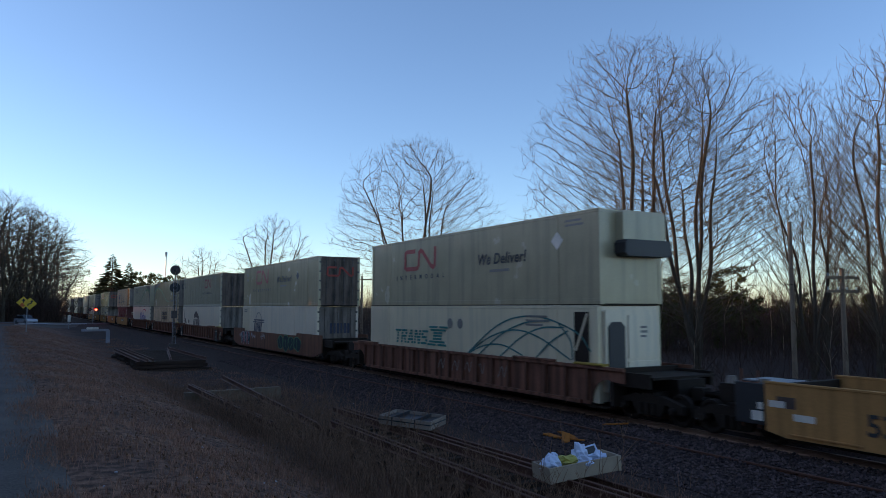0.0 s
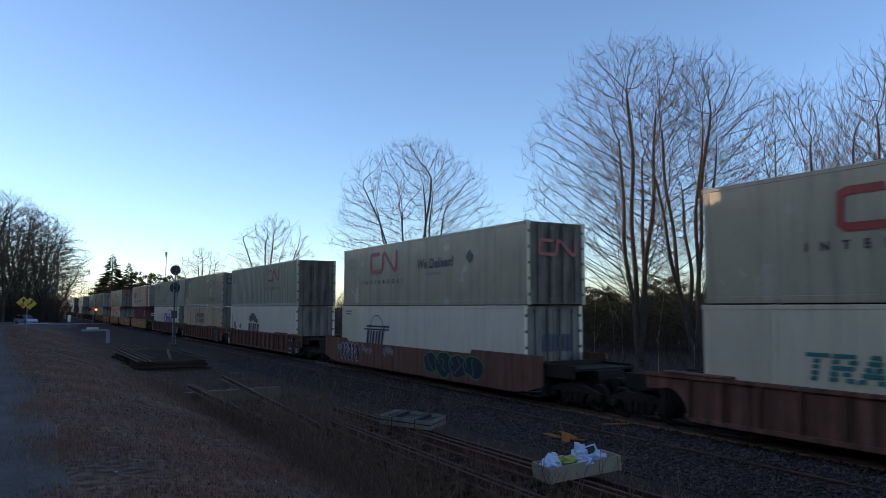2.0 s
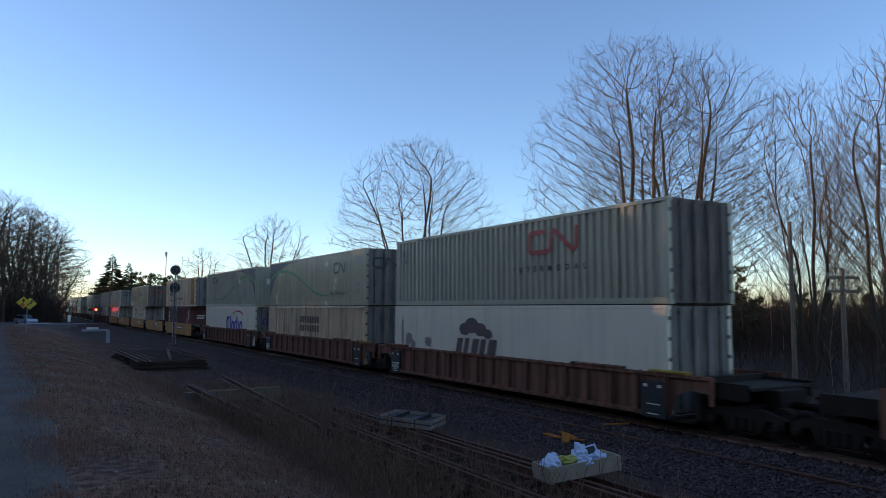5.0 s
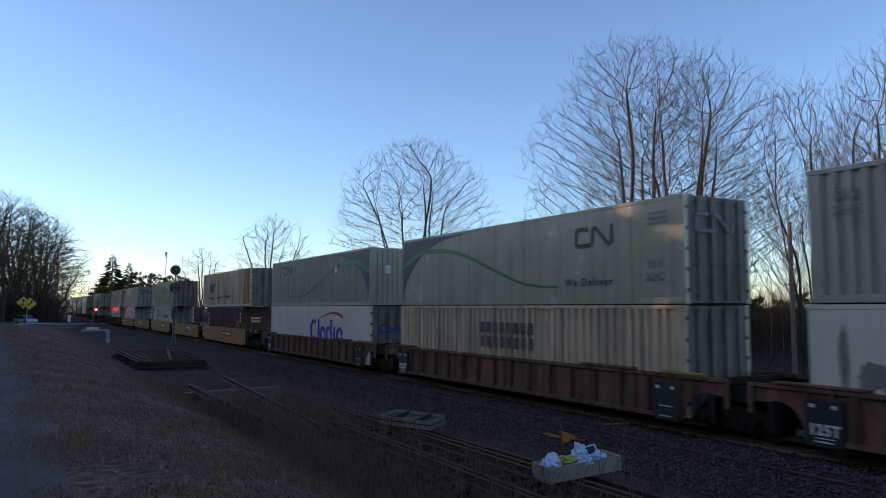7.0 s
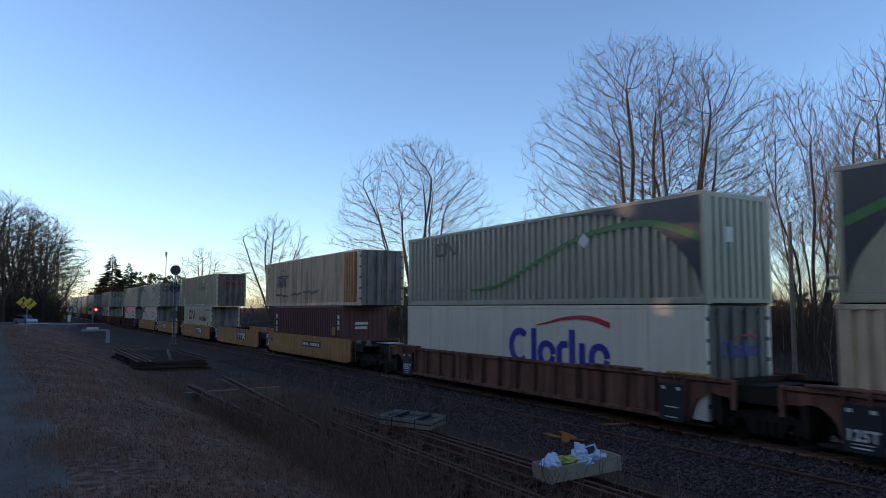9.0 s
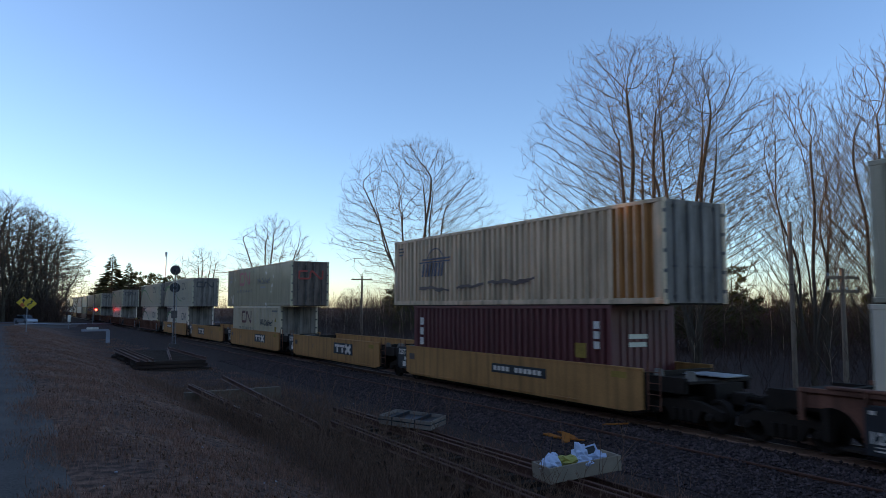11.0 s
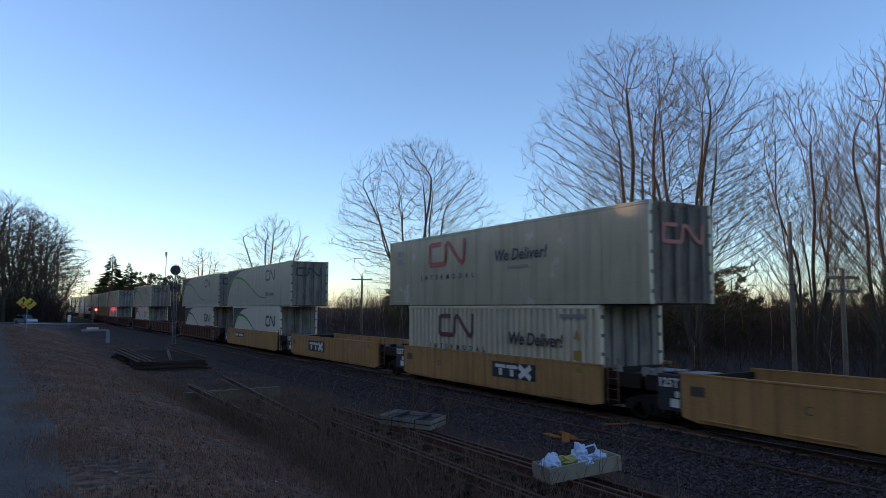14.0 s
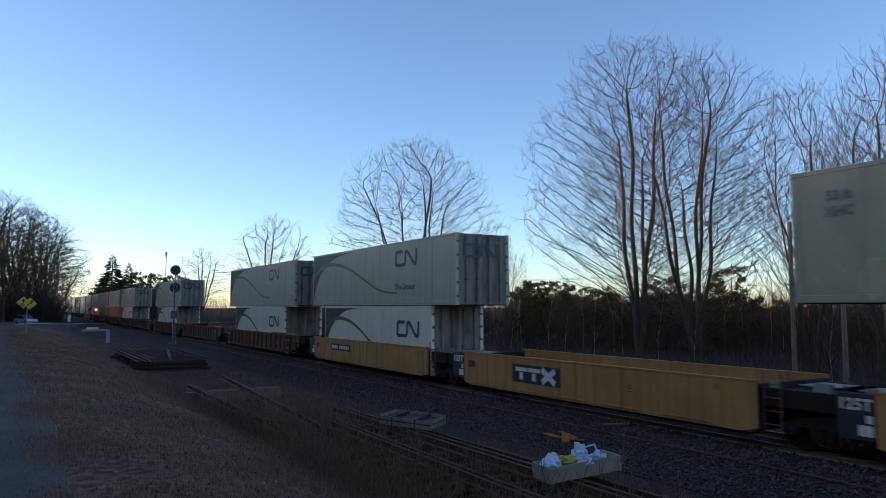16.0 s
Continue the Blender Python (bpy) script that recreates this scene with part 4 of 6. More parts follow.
for x, z, w, h in ((0.75, 1.75, 0.1, 0.7), (1.35, 1.5, 0.3, 0.25), (1.75, 1.25, 0.2, 0.18), (1.2, 1.15, 0.16, 0.3), (3.1, 1.4, 0.28, 0.2)):
    rim = [(x + w * math.cos(a) * (1 + 0.6 * noise.noise((3 * math.cos(a), 3 * math.sin(a), x))), z + h * math.sin(a) * (1 + 0.6 * noise.noise((3 * math.cos(a), 3 * math.sin(a), 9 + x)))) for a in [2 * math.pi * i / 20 for i in range(20)]]
    part("stain", Geo().plate(rim, Y, Y + 0.003), M["greywood"], k, "brown weathered stain")
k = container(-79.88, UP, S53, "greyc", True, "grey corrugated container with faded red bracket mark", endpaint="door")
worm_logo(k, 10.0, 1.66, 0.82, M["red"], wide=2.54)
lettering("INTERMODAL", 0.26, M["ink"], k, 11.03, Y, 1.1, width=3.73, bold=0.008)
codes(k, 0.85)

c4 = well_car(-100.45, 17.9, "ribbed", front=False)
load_mark(c4, 1.37, 0.5, -1.486)
k = container(-99.6, LOW, S53, "beige", True, "beige corrugated container with faded brown writing", endpaint="doorlight")
g = Geo()
for r in range(2):
    for i in range(8):
        g.box(6.5 + i * 0.42 + r * 0.05, 6.8 + i * 0.42, Y, Y + 0.003, 1.92 - r * 0.52, 2.3 - r * 0.52)
pieces("faded_writing", g, M["umber"], k)
k = container(-99.52, UP, S53, "grey", False, "grey smooth container with dark corner and green wave", endpaint="doorlight")
curve_brand(k, S53, 2.9, True)
worm_logo(k, 11.87, 1.73, 0.63, M["ink"], wide=1.63)
lettering("We Deliver", 0.34, M["ink"], k, 12.42, Y, 0.56, width=2.15, bold=0.006)
bars(k, 14.88, 2.45, 0.85, 3, M["inkdull"])
codes(k, 15.15, 0.7)
worm_logo(k, -0.9, 1.9, 0.55, M["ink"], face="end", ex=S53 + 0.046)

c5 = well_car(-120.3, 17.7, "ribbed", front=False)
load_mark(c5, 1.37, 0.5, -1.486)
k = container(-119.2, LOW, S53, "white", False, "white smooth container with blue rounded mark and red arc", endpaint="doorlight")
rounded_brand(k, 7.75, 0.9, 1.13, M["blue"], s=1.22)
rounded_brand(k, -0.75, 1.55, 0.4, M["blue"], "end", S53 + 0.046)
k = container(-119.12, UP, S53, "greyc", True, "pale grey corrugated container with dark corner and green wave", end="ribs", endpaint="greyc")
curve_brand(k, S53, 2.9, False)
worm_logo(k, 2.46, 1.97, 0.57, M["ink"], wide=1.63)
lettering("We Deliver", 0.3, M["inkdull"], k, 3.8, Y, 0.5, width=2.3)
part("diamond_sign", Geo().plate([(11.6, 1.7), (11.85, 1.95), (11.6, 2.2), (11.35, 1.95)], Y - 0.003, Y), M["whitemark"], k)
part("diamond_sign", Geo().box(S53 + 0.002, S53 + 0.006, -0.5, -0.2, 1.6, 2.0), M["whitemark"], k)

# units 6 to 10: one five-unit articulated yellow car
c6 = well_car(-139.4, 14.0, "yellow", rear=True, front=True)
number_plate(c6, 6.68, 0.88, 3.12, 0.32)
load_mark(c6)
k = container(-138.9, LOW, S40, "maroon", True, "maroon corrugated container with white lettering bars", end="ribs", endpaint="maroon")
for i in range(3):
    part("white_mark", Geo().box(0.55, 0.85, Y, Y + 0.003, 2.1 - i * 0.42, 2.4 - i * 0.42), M["whitemark"], k)
part("sign_plate", Geo().box(10.6, 11.1, Y, Y + 0.004, 1.3, 1.75), M["strip"], k)
for zz in (2.2, 1.9, 1.6):
    part("white_mark", Geo().box(11.45, 11.7, Y, Y + 0.003, zz, zz + 0.22), M["whitemark"], k)
bars(k, -0.6, 1.9, 0.9, 2, M["whitemark"], face="end", ex=S40 + 0.004, h=0.14, gap=0.24)
k = container(-140.85, UP, S53, "beige", True, "weathered beige corrugated container with dark slanted mark", endpaint="doorlight")
slant_brand(k, 2.6, 1.2, 0.55, M["navy"], 7)
part("repair_panel", side_panel_mesh(2.2, 2.9, True, -1).mesh("repair_panel", M["orange"]), None, k, "rust orange patched panel", pose(S53 - 2.15, -0.006, 0))
g = Geo()
rr = random.Random(3)
p, z = [], 0.75
for i in range(30):
    z += rr.uniform(-0.08, 0.085)
    p.append((2.4 + i * 0.28, z))
for i in range(0, 29):
    if i not in (9, 10, 18):
        band(g, p[i:i + 2], rr.uniform(0.06, 0.16), Y + 0.001, 0.003)
pieces("rust_scrape", g, M["umber"], k, "long rusty scrape")
bars(k, 0.45, 2.5, 0.5, 3, M["ink"])

c7 = well_car(-154.68, 12.45, "yellow", rear=True, front=False)
block_plate(c7, 6.72, 0.72, 2.57, 0.58)
load_mark(c7)
lettering("C", 0.3, M["ink"], c7, 3.5, -1.436, 0.86)
c8 = well_car(-170.24, 12.65, "yellow", rear=True, front=False)
block_plate(c8, 6.94, 0.73, 2.53, 0.55)
load_mark(c8)
lettering("D", 0.3, M["ink"], c8, 3.1, -1.436, 0.85)
k = container(-170.0, LOW, S40, "cream", True, "cream corrugated container with dark red bracket mark", endpaint="doorlight")
worm_logo(k, 2.62, 1.66, 0.92, M["maroon"], wide=2.62)
lettering("INTERMODAL", 0.27, M["ink"], k, 3.97, Y, 1.18, width=4.1, bold=0.008)
lettering("We Deliver!", 0.6, M["ink"], k, 9.0, Y, 1.56, shear=0.15, bold=0.012, width=2.94)
bars(k, 10.35, 2.5, 1.4, 1, M["inkdull"], h=0.12)
part("warning_triangle", Geo().plate([(11.0, 1.85), (11.3, 1.85), (11.15, 2.15)], Y, Y + 0.004), M["strip"], k)
part("sign_plate", Geo().box(11.0, 11.35, Y, Y + 0.004, 1.2, 1.5), M["strip"], k)
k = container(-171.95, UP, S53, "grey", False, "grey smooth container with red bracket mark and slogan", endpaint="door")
deliver(k, 3.73, 2.87, 1.57, 1.03, 3.05, 1.05, 4.17, 8.62, 1.58, 3.03)
codes(k, 1.08)
worm_logo(k, -0.8, 1.7, 0.6, M["red"], face="end", ex=S53 + 0.046)
c9 = well_car(-185.7, 12.75, "yellow", rear=True, front=False)
block_plate(c9, 3.15, 0.66, 2.57, 0.6)
load_mark(c9)
lettering("E", 0.3, M["ink"], c9, 8.72, -1.436, 0.84)
c10 = well_car(-202.0, 13.4, "yellow", rear=True, front=False)
number_plate(c10, 2.6, 0.9, 2.6, 0.34)
k = container(-200.7, LOW, S40, "white", False, "white container with dark curved corner and bracket mark", endpaint="doorlight")
curve_brand(k, S40, 2.9, True, 0.8)
worm_logo(k, 9.0, 1.5, 0.75, M["ink"])
k = container(-202.7, UP, S53, "greyc", False, "pale grey container with dark curved corner and green wave", endpaint="doorlight")
curve_brand(k, S53, 2.9, True)
worm_logo(k, 10.8, 1.75, 0.75, M["ink"])
lettering("We Deliver", 0.42, M["ink"], k, 11.8, Y, 0.7)
worm_logo(k, -0.9, 1.9, 0.6, M["ink"], face="end", ex=S53 + 0.046)

# the rest of the train, farther back
REST = [  # rear of body, length, style, lower paint or none, lower length, upper paint or none, curved brand
    (-223.0, 17.6, "ribbed", "white", S40, "greyc", True),
    (-242.2, 17.0, "ribbed", None, 0, None, False),
    (-261.0, 17.4, "ribbed", "white", S40, "greyc", True),
    (-280.0, 17.0, "ribbed", None, 0, None, False),
    (-298.0, 17.4, "ribbed", "white", S40, "greyc", True),
    (-317.5, 17.4, "ribbed", "orange", S53, "beige", False),
    (-337.0, 17.4, "flat", "grey", S40, "greyc", False),
    (-356.5, 17.4, "ribbed", "white", S53, "beige", False),
    (-376.0, 17.4, "yellow", "cream", S40, "greyc", False),
    (-395.5, 17.4, "ribbed", "white", S53, "grey", False),
    (-415.0, 17.4, "ribbed", "maroon", S53, "greyc", False),
    (-434.5, 17.4, "ribbed", "white", S53, "grey", False),
    (-454.0, 17.4, "yellow", "beige", S40, "greyc", False),
    (-473.5, 17.4, "ribbed", "white", S53, "grey", False),
    (-493.0, 17.4, "ribbed", "cream", S53, "greyc", False),
    (-512.5, 17.4, "ribbed", "white", S53, "grey", False),
]
NAMES = dict(white="white", cream="cream", grey="grey", greyc="pale grey", beige="beige", maroon="maroon", orange="rust orange")
for u, L, style, low, ll, up, brand in REST:
    well_car(u, L, style, rear=True, front=False, spin=False)
    mid = u + L / 2
    if low:
        k = container(mid - ll / 2, LOW, ll, low, False, NAMES[low] + " container in the well of its car", endpaint="doorlight")
        if brand:
            curve_brand(k, S40, 2.9, True, 0.8)
            worm_logo(k, ll - 3.2, 1.5, 0.75, M["ink"])
    if up:
        k = container(mid - S53 / 2, UP, S53, up, False, NAMES[up] + " container stacked on a lower one", endpaint="doorlight")
        if brand:
            curve_brand(k, S53, 2.9, True)
            worm_logo(k, 10.8, 1.75, 0.75, M["ink"])
            worm_logo(k, -0.9, 1.9, 0.6, M["ink"], face="end", ex=S53 + 0.046)


# ---- woods and trees ----
def prisms(segs, sides=3):
    """Mesh data for many tapered limbs (start, end, radius, radius)."""
    n = len(segs)
    A = np.array([s[0] for s in segs]); B = np.array([s[1] for s in segs])
    r0 = np.array([s[2] for s in segs])[:, None]; r1 = np.array([s[3] for s in segs])[:, None]
    d = B - A
    d /= np.linalg.norm(d, axis=1)[:, None] + 1e-9
    ref = np.where(np.abs(d[:, 2:3]) > 0.9, np.array([[1.0, 0, 0]]), np.array([[0, 0, 1.0]]))
    a = np.cross(d, ref)
    a /= np.linalg.norm(a, axis=1)[:, None] + 1e-9
    b = np.cross(d, a)
    V = np.zeros((n, 2 * sides, 3))
    for j in range(sides):
        q = a * math.cos(2 * math.pi * j / sides) + b * math.sin(2 * math.pi * j / sides)
        V[:, j] = A + q * r0
        V[:, sides + j] = B + q * r1
    base = (np.arange(n) * 2 * sides)[:, None, None]
    F = np.array([[j, (j + 1) % sides, sides + (j + 1) % sides, sides + j] for j in range(sides)])[None] + base
    return V.reshape(-1, 3), F.reshape(-1, 4)


def limb_mesh(name, segs, material, sides=3):
    V, F = prisms(segs, sides)
    me = bpy.data.meshes.new(name)
    me.from_pydata(V.tolist(), [], F.tolist())
    me.materials.append(material)
    me.polygons.foreach_set("use_smooth", [True] * len(me.polygons))
    me.update()
    return me


def twig(rnd, segs, p, d, length, r, level):
    """A thin shoot that turns upwards and carries finer ones."""
    n = 3 if level == 0 else 2
    for i in range(n):
        d = (d + Vector((rnd.gauss(0, 0.12), rnd.gauss(0, 0.12), rnd.gauss(0.08, 0.1)))).normalized()
        q = p + d * (length / n)
        r2 = max(0.005, r * 0.72)
        segs.append((tuple(p), tuple(q), r, r2))
        if level == 0:
            w = Vector((rnd.gauss(0, 1), rnd.gauss(0, 1), rnd.gauss(0.3, 0.7))).normalized()
            twig(rnd, segs, q, (d + w * 0.75).normalized(), length * rnd.uniform(0.35, 0.6), r2 * 0.8, 1)
        p, r = q, r2


def tree_meshes(seed, H, R, stems, low=4.5, lean=0.45, points=2200, step=0.5, tip=0.012, fuzz=0.8, fork=2.0, wide=0.35, spare=0.42, rise=0.6):
    """A bare tree: stems rise from one foot, limbs grow towards points scattered in a domed, uneven crown, and twigs end them."""
    rnd, rs = random.Random(seed), np.random.RandomState(seed)
    pos, par = [], []

    def node(p, parent):
        pos.append(np.array(p, float))
        par.append(parent)
        return len(pos) - 1
    foot = node((0, 0, -0.4), -1)
    z = 0.0
    while z < fork:
        foot = node((rnd.gauss(0, 0.03), rnd.gauss(0, 0.03), z), foot)
        z += step
    for s in range(stems):
        a = 2 * math.pi * (s + rnd.uniform(-0.3, 0.3)) / stems + seed
        out = R * lean * (rnd.uniform(0.6, 1.2) if s else 0.25)
        top = H * (rnd.uniform(0.62, 0.8) if s else 0.82)
        k, last = int((top - fork) / step), foot
        ph = [rnd.uniform(0, 6.28) for _ in range(4)]
        for i in range(1, k + 1):
            t = i / k
            o = out * t ** 0.85
            sway = 0.22 * t
            last = node((math.cos(a) * o + sway * math.sin(5 * t + ph[0]) + 0.1 * math.sin(13 * t + ph[1]), math.sin(a) * o + sway * math.sin(6 * t + ph[2]) + 0.1 * math.sin(11 * t + ph[3]), fork + (top - fork) * t), last)
    A = []
    while len(A) < points:
        t = rnd.random()
        edge = math.sqrt(max(0.0, 1 - max(0.0, (t - wide) / (1 - wide)) ** 2)) * (1 if t > wide else 0.45 + 0.55 * t / wide)
        a, k = rnd.uniform(0, 6.28), rnd.random() ** 0.42
        q = Vector((math.cos(a), math.sin(a), 2 * t))
        edge *= R * (1 + 0.22 * noise.noise(q * 1.7 + Vector((seed, 0, 0))))
        zz = low + (H - low) * t
        if rnd.random() < 0.5 * edge / R + 0.5 and noise.noise(Vector((math.cos(a) * edge * k, math.sin(a) * edge * k, zz)) * 0.33 + Vector((0, seed, 0))) > -spare:
            A.append((math.cos(a) * edge * k, math.sin(a) * edge * k, zz))
    # limbs that spread also climb: grow in a space sheared down away from the axis, then lift it back
    A = np.array(A)
    A[:, 2] -= rise * np.hypot(A[:, 0], A[:, 1])
    for p in pos:
        p[2] -= rise * math.hypot(p[0], p[1])
    P = np.array(pos)
    D = np.linalg.norm(A[:, None] - P[None], axis=2)
    near, dist = D.argmin(1), D.min(1)
    kids = collections.Counter()
    for _ in range(90):
        if not len(A):
            break
        pull = collections.defaultdict(list)
        for i in np.nonzero(dist < 6.0)[0]:
            pull[int(near[i])].append(i)
        fresh = []
        for n, who in pull.items():
            if kids[n] >= 3:
                continue
            v = A[who] - pos[n]
            v = (v / (np.linalg.norm(v, axis=1)[:, None] + 1e-6)).sum(0)
            v /= np.linalg.norm(v) + 1e-6
            if par[n] >= 0:
                w = pos[n] - pos[par[n]]
                v = v + 0.45 * w / (np.linalg.norm(w) + 1e-6)
            v = v + np.array((0, 0, 0.1)) + rs.normal(0, 0.09, 3)
            kids[n] += 1
            fresh.append(node(pos[n] + v / np.linalg.norm(v) * step, n))
        if not fresh:
            break
        D = np.linalg.norm(A[:, None] - np.array([pos[f] for f in fresh])[None], axis=2)
        j, d = D.argmin(1), D.min(1)
        better = d < dist
        near = np.where(better, np.array(fresh)[j], near)
        dist = np.minimum(dist, d)
        stay = (dist > step * 1.1) & np.array([kids[int(n)] < 3 for n in near])
        A, near, dist = A[stay], near[stay], dist[stay]
    for p in pos:
        p[2] += rise * math.hypot(p[0], p[1])
    load = [0.0] * len(pos)
    for i in range(len(pos) - 1, 0, -1):
        load[i] = load[i] or tip ** 2.05
        load[par[i]] += load[i]
    rad = [k ** (1 / 2.05) for k in load]
    stem, thin = [], []
    for i in range(1, len(pos)):
        q = par[i]
        r1 = rad[i]
        r0 = min(rad[q], r1 * 1.25)
        (stem if r1 > 0.05 else thin).append((tuple(pos[q]), tuple(pos[i]), r0, r1))
        if r1 < tip * 2.6 and rnd.random() < fuzz:
            d = Vector(pos[i] - pos[q]).normalized()
            w = Vector((rnd.gauss(0, 1), rnd.gauss(0, 1), rnd.gauss(0.6, 0.6))).normalized()
            twig(rnd, thin, Vector(pos[i]), (d * 0.9 + w * 0.7).normalized(), rnd.uniform(0.5, 1.1), tip * 0.7, 0)
    return limb_mesh("trunk", stem, M["bark"], 7), limb_mesh("crown", thin, M["twig"], 3)


def tree(meshes, x, y, turn=0, scale=1.0, label="bare deciduous tree with fine spreading twigs", group="bare trees"):
    ob = thing("tree", label, "tree", group, at=pose(x, y, height(x, y), 0, 0, turn) @ Matrix.Diagonal((scale, scale, scale, 1)))
    part("trunk", meshes[0], None, ob)
    part("crown", meshes[1], None, ob)
    return ob


TWIN = tree_meshes(11, 22.9, 7.9, 4, 4.8, 0.34, 4000, 0.42, wide=0.22, fork=1.0, tip=0.0105, fuzz=0.7)
SPREAD = tree_meshes(12, 19.6, 7.2, 6, 3.4, 0.5, 3800, 0.42, fork=0.8, tip=0.0105, fuzz=0.75)
DOME = tree_meshes(13, 22.4, 9.8, 8, 4.0, 0.6, 3600, 0.5, fork=2.4, tip=0.012, wide=0.42, fuzz=0.75)
SLIM = tree_meshes(14, 15.8, 3.8, 4, 3.4, 0.5, 1300, 0.42, fork=0.6, tip=0.0105, rise=1.5)
SLIM2 = tree_meshes(15, 15.0, 3.4, 3, 3.2, 0.5, 1200, 0.42, fork=0.5, tip=0.0105, rise=1.5)
OPEN = tree_meshes(16, 20.0, 7.8, 5, 4.5, 0.6, 1300, step=0.6, tip=0.021, fork=2.2, fuzz=0.7, spare=0.2)
FARWOOD = tree_meshes(17, 20.0, 8.8, 5, 2.5, 0.5, 1100, step=0.65, tip=0.024, fork=3.0, fuzz=0.7, rise=0.25, wide=0.45)
BARE = tree_meshes(18, 19.0, 6.5, 3, 4.0, 0.5, 420, step=0.8, tip=0.03, fork=2.5, fuzz=0.2)
tree(TWIN, -36.4, 37.0, 20, 1, "tall bare tree with close stems behind the track")
tree(SPREAD, -30.6, 36.0, 70, 1, "bare tree with many spreading stems behind the track")
tree(DOME, -70.5, 38.0, 10, 1, "broad domed bare tree with several stems")
tree(OPEN, -124.0, 38.0, 0, 1, "open-crowned bare tree beside the line")
tree(FARWOOD, -186.0, 39.0, 90, 0.95, "rounded bare tree beside the line")
tree(SLIM, -22.4, 35.0, 0, 1.0, "slim bare tree with upright limbs")
tree(SLIM2, -20.0, 36.5, 40, 1.02, "slim bare tree with upright limbs")
tree(SLIM, -17.8, 34.0, 120, 1.0, "slim bare tree with upright limbs")
tree(SLIM2, -15.4, 35.5, 200, 1.0, "slim bare tree with upright limbs")
tree(SLIM2, -25.4, 41.0, 260, 0.9, "slim bare tree with upright limbs")
tree(SLIM2, -62.0, 44.0, 80, 0.75, "slim bare tree with upright limbs")

# woods beyond the crossing, left of the line
rw = random.Random(5)
for x, y, s, m, r in ((-168, -7, 1.36, FARWOOD, 0), (-173, -1.5, 1.3, OPEN, 70), (-180, 4.0, 1.2, FARWOOD, 140), (-160, -13, 1.25, FARWOOD, 40), (-196, 7, 1.0, FARWOOD, 250),
                      (-176, -10, 1.4, OPEN, 0), (-215, 8.5, 0.85, FARWOOD, 300), (-171, 1, 1.15, OPEN, 9), (-184, 0, 1.3, FARWOOD, 200), (-166, -3, 1.15, FARWOOD, 310), (-190, 3, 1.2, FARWOOD, 25), (-205, 5, 0.95, FARWOOD, 100)):
    tree(m, x, y, r, s, "bare tree in the dark woods beyond the crossing", "woodland trees")


def conifer_mesh(seed, H, R, n=520, full=1.0):
    rnd = random.Random(seed)
    g = Geo()
    for i in range(n):
        k = (i + rnd.random()) / n
        z = H * (0.08 + 0.92 * k)
        r = R * (1 - k) ** 0.8 * rnd.uniform(0.45, 1.1) + 0.12
        a = rnd.uniform(0, 6.28)
        d = Vector((math.cos(a), math.sin(a), 0))
        s = Vector((-d.y, d.x, 0))
        w = rnd.uniform(0.18, 0.4) * (0.35 + r * 0.35) * full
        tip = d * r + Vector((0, 0, z - 0.18 * r + rnd.uniform(-0.1, 0.15)))
        root = d * r * 0.12 + Vector((0, 0, z))
        mid = (root + tip) / 2 + Vector((0, 0, 0.07 * r))
        g.add([root, mid + s * w, tip, mid - s * w, mid + Vector((0, 0, -0.16 * r))], [(0, 1, 4), (1, 2, 4), (2, 3, 4), (3, 0, 4), (0, 3, 2, 1)])
    return g.mesh("crown", M["needle"])


def pine_mesh(seed, H=12.0, R=4.0, clumps=64, tufts=24):
    """A round-headed pine: needle tufts in clumps on uneven whorls."""
    rnd = random.Random(seed)
    g = Geo()
    for i in range(clumps):
        t = (i + rnd.random()) / clumps
        a = rnd.uniform(0, 6.28)
        r = R * math.sqrt(max(0.03, 1 - (abs(t - 0.3) / 0.72) ** 2)) * rnd.uniform(0.35, 1.0) * (1 + 0.35 * noise.noise((math.cos(a) * 2, math.sin(a) * 2, t * 4 + seed)))
        c = Vector((math.cos(a) * r, math.sin(a) * r, H * (0.1 + 0.86 * t)))
        k = rnd.uniform(0.7, 1.25) * (1.15 - 0.45 * t)
        for _ in range(tufts):
            d = Vector((rnd.gauss(0, 1), rnd.gauss(0, 1), rnd.gauss(0.35, 0.7))).normalized()
            w = d.orthogonal().normalized()
            w.rotate(Matrix.Rotation(rnd.uniform(0, 6.28), 3, d))
            o = c + d * 0.25 * k
            g.add([o - w * 0.2 * k, o + w * 0.2 * k, c + d * k * rnd.uniform(0.8, 1.3)], [(0, 1, 2)])
    return g.mesh("crown", M["pine"])


CON = [conifer_mesh(21, 12, 2.6), conifer_mesh(22, 12, 3.2, 600), conifer_mesh(23, 12, 3.8, 420)]
CTRUNK = Geo().tube([(0, 0, -0.3), (0, 0, 11.5)], 0.2, 0.03, 7).mesh("trunk", M["bark"])


CON += [pine_mesh(24), pine_mesh(25, 12, 4.6), conifer_mesh(26, 12, 3.4, 230, 2.4)]


def conifer(x, y, h, k=0, turn=0, wide=1.0, label="dark green conifer", group="conifers"):
    s = h / 12
    ob = thing("conifer", label, "tree", group, at=pose(x, y, height(x, y), 0, 0, turn) @ Matrix.Diagonal((s * wide, s * wide, s, 1)))
    part("trunk", CTRUNK, None, ob)
    part("crown", CON[k], None, ob)
    return ob


